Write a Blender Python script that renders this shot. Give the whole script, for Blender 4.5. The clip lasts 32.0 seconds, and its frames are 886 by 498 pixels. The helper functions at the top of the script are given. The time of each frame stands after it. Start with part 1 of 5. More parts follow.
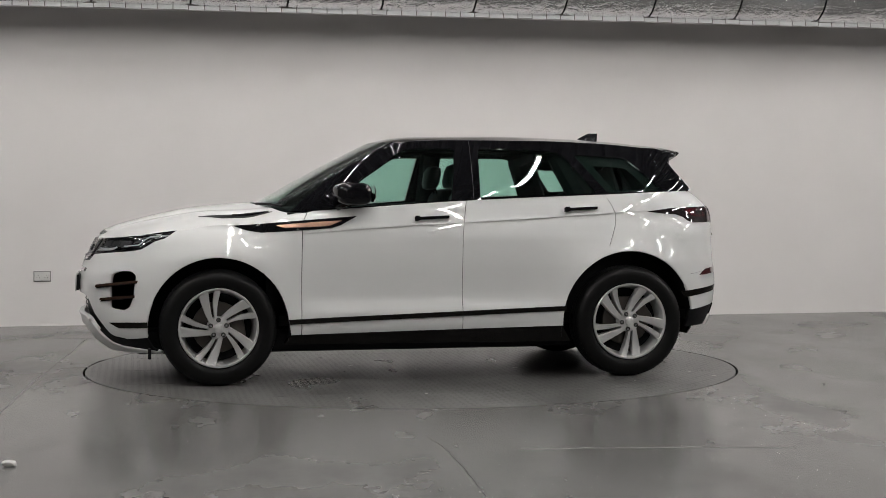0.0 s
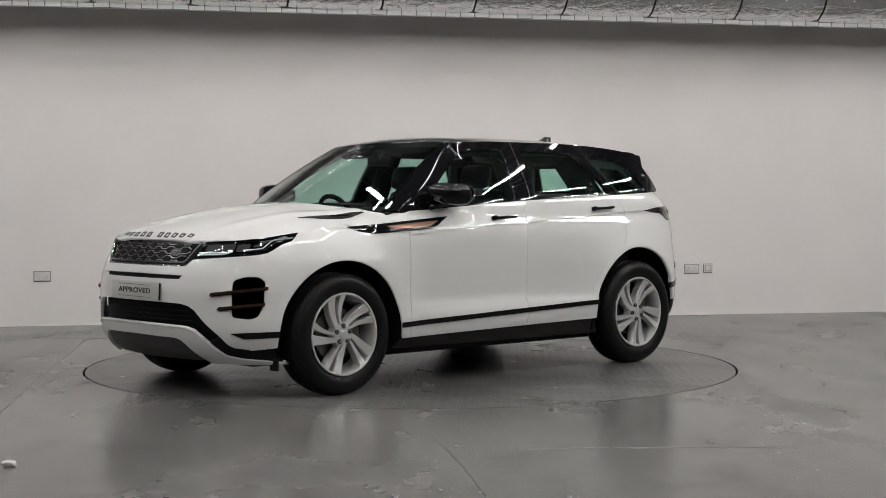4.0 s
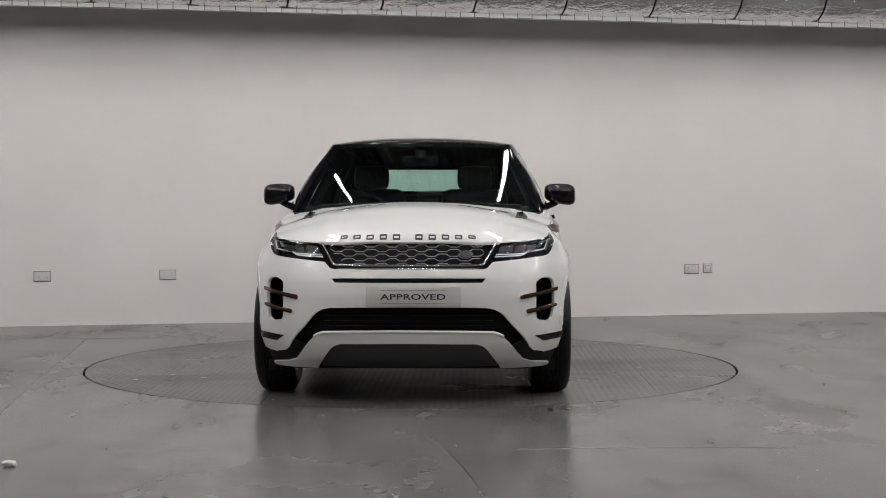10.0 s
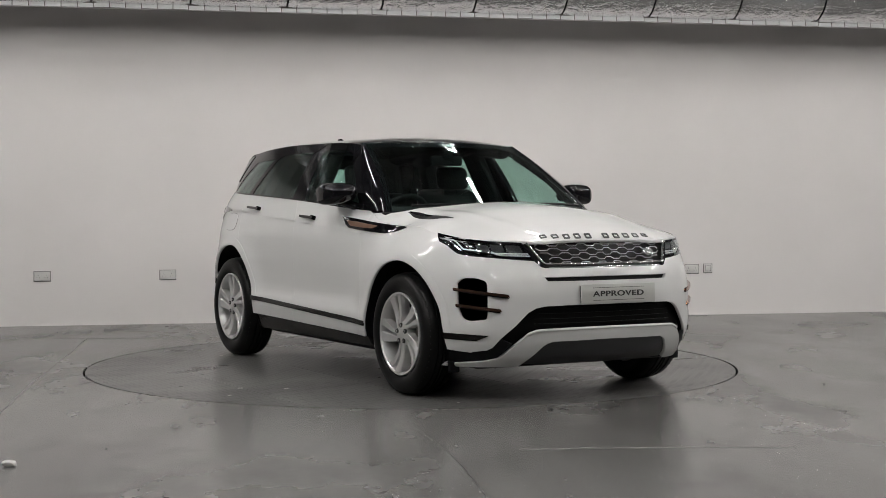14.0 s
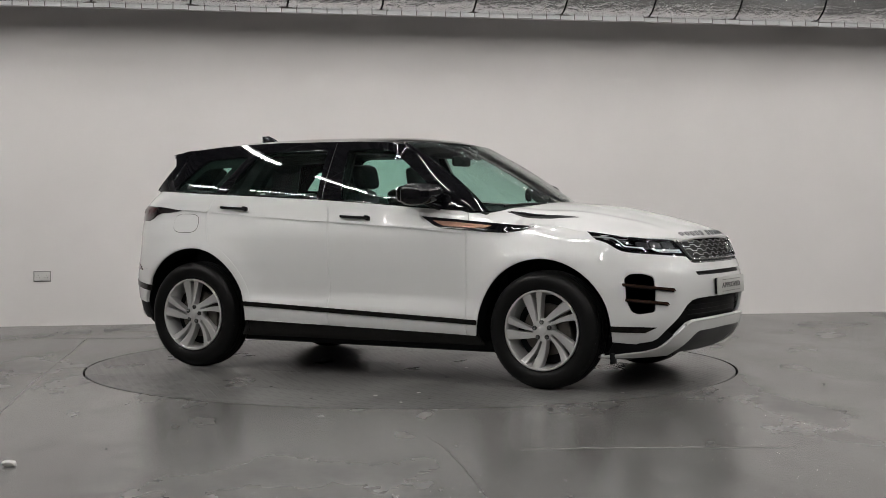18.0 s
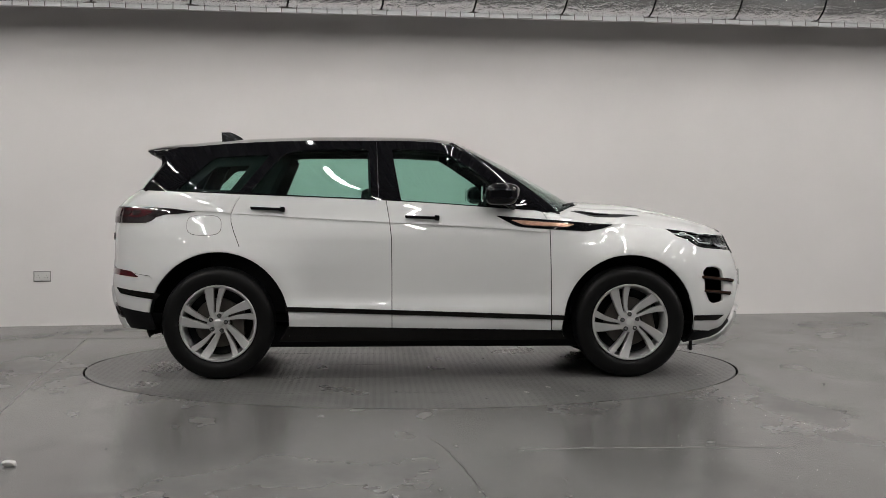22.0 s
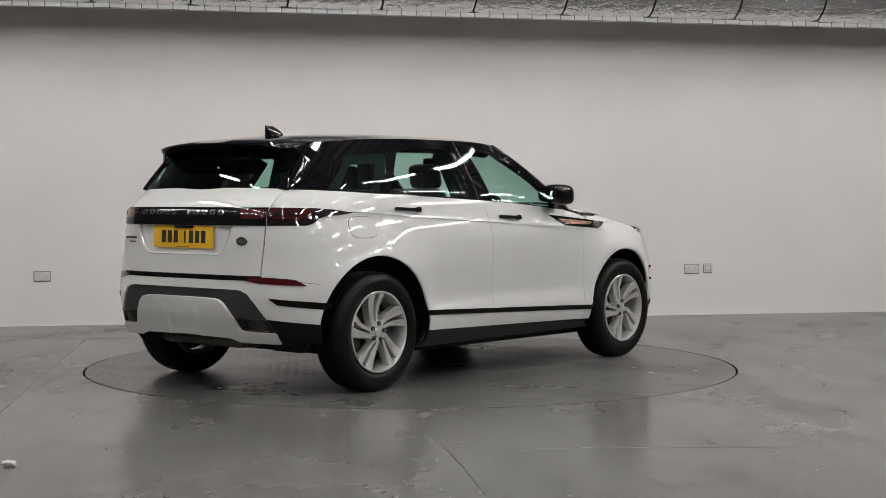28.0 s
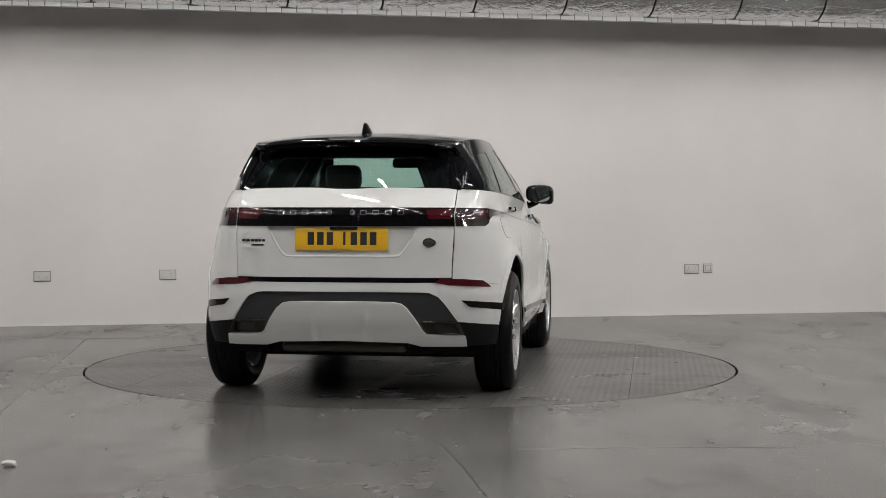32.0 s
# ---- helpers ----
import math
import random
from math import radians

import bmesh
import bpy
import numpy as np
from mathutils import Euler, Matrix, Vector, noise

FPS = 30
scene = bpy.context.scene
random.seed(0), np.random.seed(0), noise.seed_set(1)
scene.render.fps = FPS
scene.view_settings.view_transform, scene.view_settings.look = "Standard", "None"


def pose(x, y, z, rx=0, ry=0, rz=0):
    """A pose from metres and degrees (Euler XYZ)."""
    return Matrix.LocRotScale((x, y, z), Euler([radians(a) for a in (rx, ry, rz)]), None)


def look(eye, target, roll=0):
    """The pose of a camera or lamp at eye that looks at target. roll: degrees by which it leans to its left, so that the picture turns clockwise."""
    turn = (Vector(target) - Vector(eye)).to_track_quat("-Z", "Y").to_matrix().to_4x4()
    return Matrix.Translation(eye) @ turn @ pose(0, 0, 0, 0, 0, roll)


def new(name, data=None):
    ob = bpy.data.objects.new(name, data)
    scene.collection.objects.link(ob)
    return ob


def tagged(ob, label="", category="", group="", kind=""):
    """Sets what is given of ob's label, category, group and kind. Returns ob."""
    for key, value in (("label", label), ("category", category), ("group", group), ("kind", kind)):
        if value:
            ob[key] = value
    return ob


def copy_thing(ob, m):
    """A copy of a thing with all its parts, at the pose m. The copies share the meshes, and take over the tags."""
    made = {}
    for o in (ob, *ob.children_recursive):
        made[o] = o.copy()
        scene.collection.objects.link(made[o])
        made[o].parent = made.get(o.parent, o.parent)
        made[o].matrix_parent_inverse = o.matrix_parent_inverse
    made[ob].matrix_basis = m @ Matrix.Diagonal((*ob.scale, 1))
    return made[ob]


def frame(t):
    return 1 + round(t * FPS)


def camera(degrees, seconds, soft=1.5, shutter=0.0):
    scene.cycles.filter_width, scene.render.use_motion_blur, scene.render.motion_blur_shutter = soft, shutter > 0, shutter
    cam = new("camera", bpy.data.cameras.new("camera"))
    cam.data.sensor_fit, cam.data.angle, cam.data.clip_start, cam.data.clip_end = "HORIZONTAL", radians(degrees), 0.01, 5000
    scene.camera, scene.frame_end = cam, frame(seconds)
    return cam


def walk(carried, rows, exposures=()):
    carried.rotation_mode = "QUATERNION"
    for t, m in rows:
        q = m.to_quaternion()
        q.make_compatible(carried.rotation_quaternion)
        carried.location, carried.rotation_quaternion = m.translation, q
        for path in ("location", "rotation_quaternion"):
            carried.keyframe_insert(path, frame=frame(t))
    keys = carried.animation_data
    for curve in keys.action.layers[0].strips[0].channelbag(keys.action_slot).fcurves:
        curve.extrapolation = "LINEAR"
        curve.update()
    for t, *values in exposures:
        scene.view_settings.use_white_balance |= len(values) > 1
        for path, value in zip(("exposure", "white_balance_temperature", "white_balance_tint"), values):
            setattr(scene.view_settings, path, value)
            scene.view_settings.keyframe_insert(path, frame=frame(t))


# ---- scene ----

# The camera stands still on a tripod before the turntable.
cam = camera(33.04, 32.0, soft=0.7)
EYE = (0.0, -10.539, 1.162)
VIEW = (EYE[0] + 0.0209, EYE[1] + 0.9992, EYE[2] - 0.0328)
walk(cam, [(0.0, look(EYE, VIEW, 0.0)), (32.0, look(EYE, VIEW, 0.0))], exposures=[(0.0, 0.0), (32.0, 0.0)])

# ---- world and light ----
ROOM = pose(0.58, 4.065, 0, 0, 0, 10.87)   # the far wall's foot: local x along the wall, local y into it
world = bpy.data.worlds.new("world")
scene.world = world
world.use_nodes = True
world.node_tree.nodes["Background"].inputs[0].default_value = (0.02, 0.02, 0.02, 1)
world.node_tree.nodes["Background"].inputs[1].default_value = 0.2
LAMP_POWER = 86.5


# ---- materials ----
def material(name):
    m = bpy.data.materials.new(name)
    m.use_nodes = True
    nt = m.node_tree
    return m, nt, nt.nodes["Principled BSDF"]


def node(nt, kind, **values):
    n = nt.nodes.new(kind)
    for k, v in values.items():
        n.inputs[k.replace("_", " ")].default_value = v
    return n


def noise_node(nt, scale, detail=6.0, rough=0.6, stretch=None):
    tc = nt.nodes.new("ShaderNodeTexCoord")
    n = node(nt, "ShaderNodeTexNoise", Scale=scale, Detail=detail, Roughness=rough)
    if stretch:
        mp = nt.nodes.new("ShaderNodeMapping")
        mp.inputs["Scale"].default_value = stretch
        nt.links.new(tc.outputs["Object"], mp.inputs[0])
        nt.links.new(mp.outputs[0], n.inputs["Vector"])
    else:
        nt.links.new(tc.outputs["Object"], n.inputs["Vector"])
    return n


def ramp(nt, source, stops):
    r = nt.nodes.new("ShaderNodeValToRGB")
    els = r.color_ramp.elements
    while len(els) < len(stops):
        els.new(0.5)
    for e, (p, c) in zip(els, stops):
        e.position, e.color = p, (c, c, c, 1) if isinstance(c, (int, float)) else (*c, 1)
    nt.links.new(source, r.inputs[0])
    return r


def bump(nt, bsdf, source, strength, distance):
    b = node(nt, "ShaderNodeBump", Strength=strength, Distance=distance)
    nt.links.new(source, b.inputs["Height"])
    nt.links.new(b.outputs[0], bsdf.inputs["Normal"])
    return b


def simple(name, color, rough, metal=0.0, coat=0.0, grain=0.0, scale=60.0, spec=0.5, vary=0.12):
    """A surface with a fine variation of roughness and relief."""
    m, nt, b = material(name)
    b.inputs["Base Color"].default_value = (*color, 1)
    b.inputs["Metallic"].default_value = metal
    b.inputs["Specular IOR Level"].default_value = spec
    b.inputs["Coat Weight"].default_value = coat
    b.inputs["Coat Roughness"].default_value = 0.02
    n = noise_node(nt, scale)
    r = ramp(nt, n.outputs[0], [(0.3, rough * (1 - vary)), (0.7, min(rough * (1 + vary), 1.0))])
    nt.links.new(r.outputs[0], b.inputs["Roughness"])
    if grain:
        bump(nt, b, n.outputs[0], grain, 0.001)
    return m


def glass(name, tint, gloss=0.04, rim=0.75):
    """Thin tinted pane: lets light straight through, mirrors at the surface."""
    m, nt, b = material(name)
    nt.nodes.remove(b)
    out = nt.nodes["Material Output"]
    tr = nt.nodes.new("ShaderNodeBsdfTransparent")
    tr.inputs[0].default_value = (*tint, 1)
    gl = nt.nodes.new("ShaderNodeBsdfGlossy")
    gl.inputs["Roughness"].default_value = 0.01
    gl.inputs["Color"].default_value = (1, 1, 1, 1)
    lw = nt.nodes.new("ShaderNodeLayerWeight")
    pw = nt.nodes.new("ShaderNodeMath")
    pw.operation = "POWER"
    pw.inputs[1].default_value = 5.0
    ma = nt.nodes.new("ShaderNodeMath")
    ma.operation = "MULTIPLY_ADD"
    ma.inputs[1].default_value, ma.inputs[2].default_value = rim, gloss
    nt.links.new(lw.outputs["Facing"], pw.inputs[0])
    nt.links.new(pw.outputs[0], ma.inputs[0])
    mix = nt.nodes.new("ShaderNodeMixShader")
    nt.links.new(ma.outputs[0], mix.inputs[0])
    nt.links.new(tr.outputs[0], mix.inputs[1])
    nt.links.new(gl.outputs[0], mix.inputs[2])
    nt.links.new(mix.outputs[0], out.inputs[0])
    return m


def emitter(name, color, strength):
    m, nt, b = material(name)
    b.inputs["Base Color"].default_value = (0.8, 0.8, 0.8, 1)
    b.inputs["Emission Color"].default_value = (*color, 1)
    b.inputs["Emission Strength"].default_value = strength
    return m


WHITE = simple("white_paint", (0.64, 0.64, 0.635), 0.55, coat=1.0, scale=3, vary=0.04, spec=0.12)
BLACK = simple("black_gloss_paint", (0.004, 0.004, 0.005), 0.03, scale=5, vary=0.05, spec=0.35)
PLASTIC = simple("black_plastic", (0.008, 0.008, 0.009), 0.5, grain=0.15, scale=220, spec=0.12)
SATIN = simple("grey_plastic", (0.030, 0.030, 0.032), 0.42, grain=0.1, scale=200)
RUBBER = simple("tyre_rubber", (0.006, 0.006, 0.006), 0.40, grain=0.15, scale=120, spec=0.14)
ALLOY = simple("alloy", (0.62, 0.615, 0.61), 0.32, metal=0.58, coat=0.3, scale=4, vary=0.05)
STEEL = simple("dark_steel", (0.12, 0.11, 0.10), 0.4, metal=0.9, grain=0.2, scale=60)
CHROME = simple("chrome", (0.75, 0.75, 0.76), 0.08, metal=1.0)
SILVER = simple("silver_paint", (0.64, 0.64, 0.63), 0.34, metal=0.08, coat=0.4, scale=3, vary=0.05)
COPPER = simple("copper_trim", (0.36, 0.205, 0.145), 0.32, metal=0.7, coat=0.3)
EXHAUST = simple("smoked_copper_trim", (0.085, 0.060, 0.050), 0.25, metal=0.9, coat=0.3)
BLADE = simple("dark_copper_trim", (0.30, 0.165, 0.12), 0.2, metal=1.0, coat=0.4)
PLATE_GREY = simple("plate_grey", (0.46, 0.46, 0.44), 0.3, coat=0.5)
PLATE_YELLOW = simple("plate_yellow", (0.83, 0.47, 0.02), 0.35, coat=0.4)
INK = simple("black_ink", (0.02, 0.02, 0.02), 0.4)
CABIN = simple("cabin_trim", (0.006, 0.006, 0.0065), 0.7, grain=0.2, scale=150, spec=0.12)
SEAT = simple("seat_leather", (0.006, 0.006, 0.0065), 0.5, grain=0.3, scale=180, spec=0.15)
SILLBLACK = simple("semi_gloss_black", (0.006, 0.0055, 0.005), 0.14, scale=5, vary=0.05, spec=0.22)
MESHY = simple("grille_mesh", (0.005, 0.005, 0.005), 0.5, spec=0.1)
DULL = simple("dull_chrome", (0.34, 0.34, 0.35), 0.22, metal=1.0, vary=0.05)
GRID = simple("grille_grey", (0.30, 0.30, 0.31), 0.3, metal=1.0, vary=0.05)
RED = simple("red_lens", (0.065, 0.004, 0.007), 0.08, coat=1.0)
DARKLENS = simple("dark_lens", (0.014, 0.010, 0.011), 0.05, coat=1.0)
GLASS = glass("side_glass", (0.79, 0.93, 0.885))
SCREEN = glass("windscreen_glass", (0.87, 0.955, 0.93))
CLEAR = glass("clear_lens", (0.92, 0.93, 0.94), 0.02, 0.3)
# white in place of lamp light mirrored by the headlamps' chrome strips
STRIP_GLINT = simple("strip_glint", (0.82, 0.82, 0.83), 0.25, coat=1.0)
# dark grey for the shadow edge drawn round the wall sockets
SOCKET_SHADE = simple("socket_shade", (0.05, 0.05, 0.05), 0.6)
MIRROR = simple("mirror", (0.85, 0.87, 0.87), 0.01, metal=1.0)
SOCKET = simple("socket_plastic", (0.62, 0.61, 0.595), 0.35, scale=40)


def worn_grey(name, tone, rough, place):
    """Grey floor paint: soft clouds, trowel streaks, dull stains, pale scuffs; half-glossy."""
    m, nt, b = material(name)
    tc = nt.nodes.new("ShaderNodeTexCoord")

    def cloud(scale, detail, shift, stretch, turn=0.0):
        mp = nt.nodes.new("ShaderNodeMapping")
        mp.inputs["Location"].default_value = [p + q for p, q in zip(place, shift)]
        mp.inputs["Rotation"].default_value = (0, 0, radians(turn))
        mp.inputs["Scale"].default_value = stretch
        nt.links.new(tc.outputs["Object"], mp.inputs[0])
        n = node(nt, "ShaderNodeTexNoise", Scale=scale, Detail=detail, Roughness=0.55)
        nt.links.new(mp.outputs[0], n.inputs["Vector"])
        return n.outputs[0]

    def span(source, lo, hi, to_lo, to_hi):
        r = nt.nodes.new("ShaderNodeMapRange")
        r.interpolation_type = "SMOOTHSTEP"
        for i, v in enumerate((lo, hi, to_lo, to_hi)):
            r.inputs[i + 1].default_value = v
        nt.links.new(source, r.inputs[0])
        return r.outputs[0]

    def join(kind, p, q):
        t = nt.nodes.new("ShaderNodeMath")
        t.operation = kind
        nt.links.new(p, t.inputs[0])
        nt.links.new(q, t.inputs[1])
        return t.outputs[0]
    big = cloud(0.42, 3.0, (3.7, 1.3, 0.37), (1.0, 1.0, 1.0))
    streak = cloud(1.1, 4.0, (8.1, 2.2, 0.61), (1.1, 0.45, 1.0), 11)
    stain = cloud(1.5, 5.0, (5.3, 7.7, 0.19), (1.0, 0.55, 1.0), 11)
    scuff = cloud(2.6, 4.0, (2.9, 4.4, 0.83), (1.0, 0.45, 1.0), 20)
    f = join("MULTIPLY", span(big, 0.30, 0.70, 0.80, 1.20), span(streak, 0.30, 0.70, 0.84, 1.16))
    f = join("MULTIPLY", f, span(stain, 0.50, 0.70, 1.04, 0.70))
    f = join("MULTIPLY", f, span(scuff, 0.56, 0.74, 1.0, 1.36))
    mix = nt.nodes.new("ShaderNodeMix")
    mix.data_type = "RGBA"
    mix.blend_type = "MULTIPLY"
    mix.inputs[0].default_value = 1.0
    mix.inputs[6].default_value = (*tone, 1)
    nt.links.new(f, mix.inputs[7])
    nt.links.new(mix.outputs[2], b.inputs["Base Color"])
    r = join("ADD", span(streak, 0.3, 0.7, rough - 0.03, rough + 0.03), span(stain, 0.48, 0.70, 0.0, 0.05))
    nt.links.new(join("ADD", r, span(scuff, 0.55, 0.75, 0.0, 0.06)), b.inputs["Roughness"])
    b.inputs["Specular IOR Level"].default_value = 0.5
    return m


def wall_material():
    m, nt, b = material("painted_plaster")
    n = noise_node(nt, 0.8, 6.0, 0.6)
    f = noise_node(nt, 90.0, 4.0, 0.6)
    r = ramp(nt, n.outputs[0], [(0.3, (0.715, 0.688, 0.678)), (0.7, (0.765, 0.737, 0.727))])
    nt.links.new(r.outputs[0], b.inputs["Base Color"])
    b.inputs["Roughness"].default_value = 0.6
    bump(nt, b, f.outputs[0], 0.08, 0.002)
    return m


def foil_material():
    """Crumpled aluminium foil over duct insulation."""
    m, nt, b = material("foil")
    b.inputs["Base Color"].default_value = (0.88, 0.88, 0.89, 1)
    b.inputs["Metallic"].default_value = 1.0
    n = noise_node(nt, 9.0, 5.0, 0.6, (0.8, 1.0, 1.2))
    w = noise_node(nt, 38.0, 3.0, 0.6, (1.0, 0.5, 0.5))
    rr = ramp(nt, n.outputs[0], [(0.3, 0.10), (0.7, 0.22)])
    nt.links.new(rr.outputs[0], b.inputs["Roughness"])
    soft = bump(nt, b, n.outputs[0], 0.8, 0.04)
    fine = node(nt, "ShaderNodeBump", Strength=0.35, Distance=0.008)
    nt.links.new(w.outputs[0], fine.inputs["Height"])
    nt.links.new(soft.outputs[0], fine.inputs["Normal"])
    nt.links.new(fine.outputs[0], b.inputs["Normal"])
    return m


FLOOR = worn_grey("painted_concrete", (0.100, 0.0975, 0.094), 0.24, (0.0, 0.0, 0.0))
TREAD = worn_grey("painted_plate", (0.092, 0.0905, 0.0875), 0.29, (11.0, 4.0, 2.0))
PLASTER, FOIL = wall_material(), foil_material()
DECK = simple("ceiling_deck", (0.06, 0.06, 0.062), 0.45, grain=0.1)
BEAM = simple("painted_steel", (0.05, 0.05, 0.052), 0.5, grain=0.1)
GALV = simple("galvanised_steel", (0.55, 0.55, 0.54), 0.4, metal=0.6, grain=0.1)
TUBE = emitter("lamp_diffuser", (1.0, 0.975, 0.945), LAMP_POWER)
# dark colour for unseen walls, so that gloss black and glass mirror darkness
UNSEEN_DARK = simple("unseen_dark_wall", (0.045, 0.045, 0.045), 0.6, grain=0.1, scale=30)
PALE = simple("scuffed_concrete", (0.20, 0.196, 0.188), 0.5, grain=0.1)
HOUSING = simple("lamp_housing", (0.75, 0.75, 0.75), 0.4)


# ---- mesh helpers ----
def mesh(name, verts, faces, mat, parent=None, label="", smooth=35.0, flip=False):
    me = bpy.data.meshes.new(name)
    if flip:
        faces = [tuple(reversed(f)) for f in faces]
    me.from_pydata([tuple(v) for v in verts], [], [tuple(f) for f in faces])
    me.validate()
    me.materials.append(mat)
    if smooth:
        me.polygons.foreach_set("use_smooth", [True] * len(me.polygons))
        me.set_sharp_from_angle(angle=radians(smooth))
    ob = new(name, me)
    ob.parent = parent
    if label:
        ob["label"] = label
    return ob


def part(name, bm, mat, parent=None, label="", smooth=35.0):
    me = bpy.data.meshes.new(name)
    bm.to_mesh(me)
    bm.free()
    me.materials.append(mat)
    if smooth:
        me.polygons.foreach_set("use_smooth", [True] * len(me.polygons))
        me.set_sharp_from_angle(angle=radians(smooth))
    ob = new(name, me)
    ob.parent = parent
    if label:
        ob["label"] = label
    return ob


def add_box(bm, x0, x1, y0, y1, z0, z1, bevel=0.0, m=None):
    got = bmesh.ops.create_cube(bm, size=1.0)["verts"]
    t = Matrix.Translation(((x0 + x1) / 2, (y0 + y1) / 2, (z0 + z1) / 2)) @ Matrix.Diagonal((x1 - x0, y1 - y0, z1 - z0, 1))
    bmesh.ops.transform(bm, matrix=t, verts=got)
    if bevel:
        edges = list({e for v in got for e in v.link_edges})
        made = bmesh.ops.bevel(bm, geom=edges, offset=bevel, segments=2, profile=0.5, affect="EDGES")
        got = list({v for f in made["faces"] for v in f.verts} | {v for v in got if v.is_valid})
    if m is not None:
        bmesh.ops.transform(bm, matrix=m, verts=got)
    return got


def box(name, x0, x1, y0, y1, z0, z1, mat, parent=None, label="", bevel=0.0, m=None):
    bm = bmesh.new()
    add_box(bm, x0, x1, y0, y1, z0, z1, bevel, m)
    return part(name, bm, mat, parent, label)


def lathe(name, profile, mat, parent=None, label="", n=48, smooth=35.0, closed=False):
    """Turns (radius, y) points round the local y axis."""
    verts, faces = [], []
    k = len(profile)
    for i in range(n):
        a = 2 * math.pi * i / n
        for r, y in profile:
            verts.append((r * math.cos(a), y, r * math.sin(a)))
    for i in range(n):
        j = (i + 1) % n
        for q in range(k if closed else k - 1):
            w = (q + 1) % k
            faces.append((i * k + q, i * k + w, j * k + w, j * k + q))
    return mesh(name, verts, faces, mat, parent, label, smooth)


def tube(name, pts, r, mat, parent=None, label="", n=10, closed=False):
    """A round bar along pts."""
    pts = [Vector(p) for p in pts]
    verts, faces = [], []
    for i, p in enumerate(pts):
        a = pts[i - 1] if (i or closed) else p
        b = pts[(i + 1) % len(pts)] if (i < len(pts) - 1 or closed) else p
        d = (b - a).normalized()
        u = d.orthogonal().normalized() if abs(d.z) > 0.95 else d.cross(Vector((0, 0, 1))).normalized()
        v = d.cross(u)
        for k in range(n):
            t = 2 * math.pi * k / n
            verts.append(p + u * (r * math.cos(t)) + v * (r * math.sin(t)))
    last = len(pts) if closed else len(pts) - 1
    for i in range(last):
        j = (i + 1) % len(pts)
        for k in range(n):
            q = (k + 1) % n
            faces.append((i * n + k, j * n + k, j * n + q, i * n + q))
    if not closed:
        faces.append(tuple(range(n)))
        faces.append(tuple(reversed(range((len(pts) - 1) * n, len(pts) * n))))
    return mesh(name, verts, faces, mat, parent, label)


def lerp(x, *knots):
    """A smooth curve through (x, value) knots (monotone cubic)."""
    xs, ys = [k[0] for k in knots], [k[1] for k in knots]
    if x <= xs[0]:
        return ys[0]
    if x >= xs[-1]:
        return ys[-1]
    n = len(xs)
    d = [(ys[i + 1] - ys[i]) / (xs[i + 1] - xs[i]) for i in range(n - 1)]
    m = [d[0]] + [0.0 if d[i - 1] * d[i] <= 0 else 2 * d[i - 1] * d[i] / (d[i - 1] + d[i]) for i in range(1, n - 1)] + [d[-1]]
    i = max(k for k in range(n - 1) if xs[k] <= x)
    h = xs[i + 1] - xs[i]
    t = (x - xs[i]) / h
    return ((1 + 2 * t) * (1 - t) ** 2 * ys[i] + t * (1 - t) ** 2 * h * m[i] + t * t * (3 - 2 * t) * ys[i + 1] + t * t * (t - 1) * h * m[i + 1])


def rounded(pts, r=0.02, n=4):
    """A closed outline with rounded corners; a point may carry its own radius as a third number."""
    out, k = [], len(pts)
    for i in range(k):
        p = Vector(pts[i][:2])
        rad = pts[i][2] if len(pts[i]) > 2 else r
        a, b = Vector(pts[i - 1][:2]) - p, Vector(pts[(i + 1) % k][:2]) - p
        la, lb = a.length, b.length
        rad = min(rad, 0.45 * la, 0.45 * lb)
        if rad < 1e-4:
            out.append((p.x, p.y))
            continue
        s, e = p + a / la * rad, p + b / lb * rad
        for j in range(n + 1):
            t = j / n
            q = s * (1 - t) ** 2 + p * (2 * t * (1 - t)) + e * t * t
            out.append((q.x, q.y))
    return out


def spline(pts, n=6):
    """Points on a smooth open curve through pts."""
    out = []
    P = [Vector(p) for p in pts]
    for i in range(len(P) - 1):
        a, b, c, d = P[max(i - 1, 0)], P[i], P[i + 1], P[min(i + 2, len(P) - 1)]
        for j in range(n):
            t = j / n
            q = 0.5 * ((2 * b) + (c - a) * t + (2 * a - 5 * b + 4 * c - d) * t * t + (3 * b - a - 3 * c + d) * t ** 3)
            out.append(tuple(q))
    out.append(tuple(P[-1]))
    return out


def arc(cx, cz, r, a0, a1, n=16, rz=None):
    return [(cx + r * math.cos(radians(a0 + (a1 - a0) * i / n)), cz + (rz or r) * math.sin(radians(a0 + (a1 - a0) * i / n))) for i in range(n + 1)]


def inside(px, py, loop):
    x, y = np.array([p[0] for p in loop]), np.array([p[1] for p in loop])
    x2, y2 = np.roll(x, -1), np.roll(y, -1)
    res = np.zeros(len(px), bool)
    for i in range(len(x)):
        if y[i] != y2[i]:
            c = ((y[i] > py) != (y2[i] > py)) & (px < (x2[i] - x[i]) * (py - y[i]) / (y2[i] - y[i]) + x[i])
            res ^= c
    return res


def dense(loop, step):
    out = []
    for i, p in enumerate(loop):
        q = loop[(i + 1) % len(loop)]
        d = math.hypot(q[0] - p[0], q[1] - p[1])
        if d < 1e-5:
            continue
        k = max(1, int(d / step))
        out += [(p[0] + (q[0] - p[0]) * j / k, p[1] + (q[1] - p[1]) * j / k) for j in range(k)]
    return out


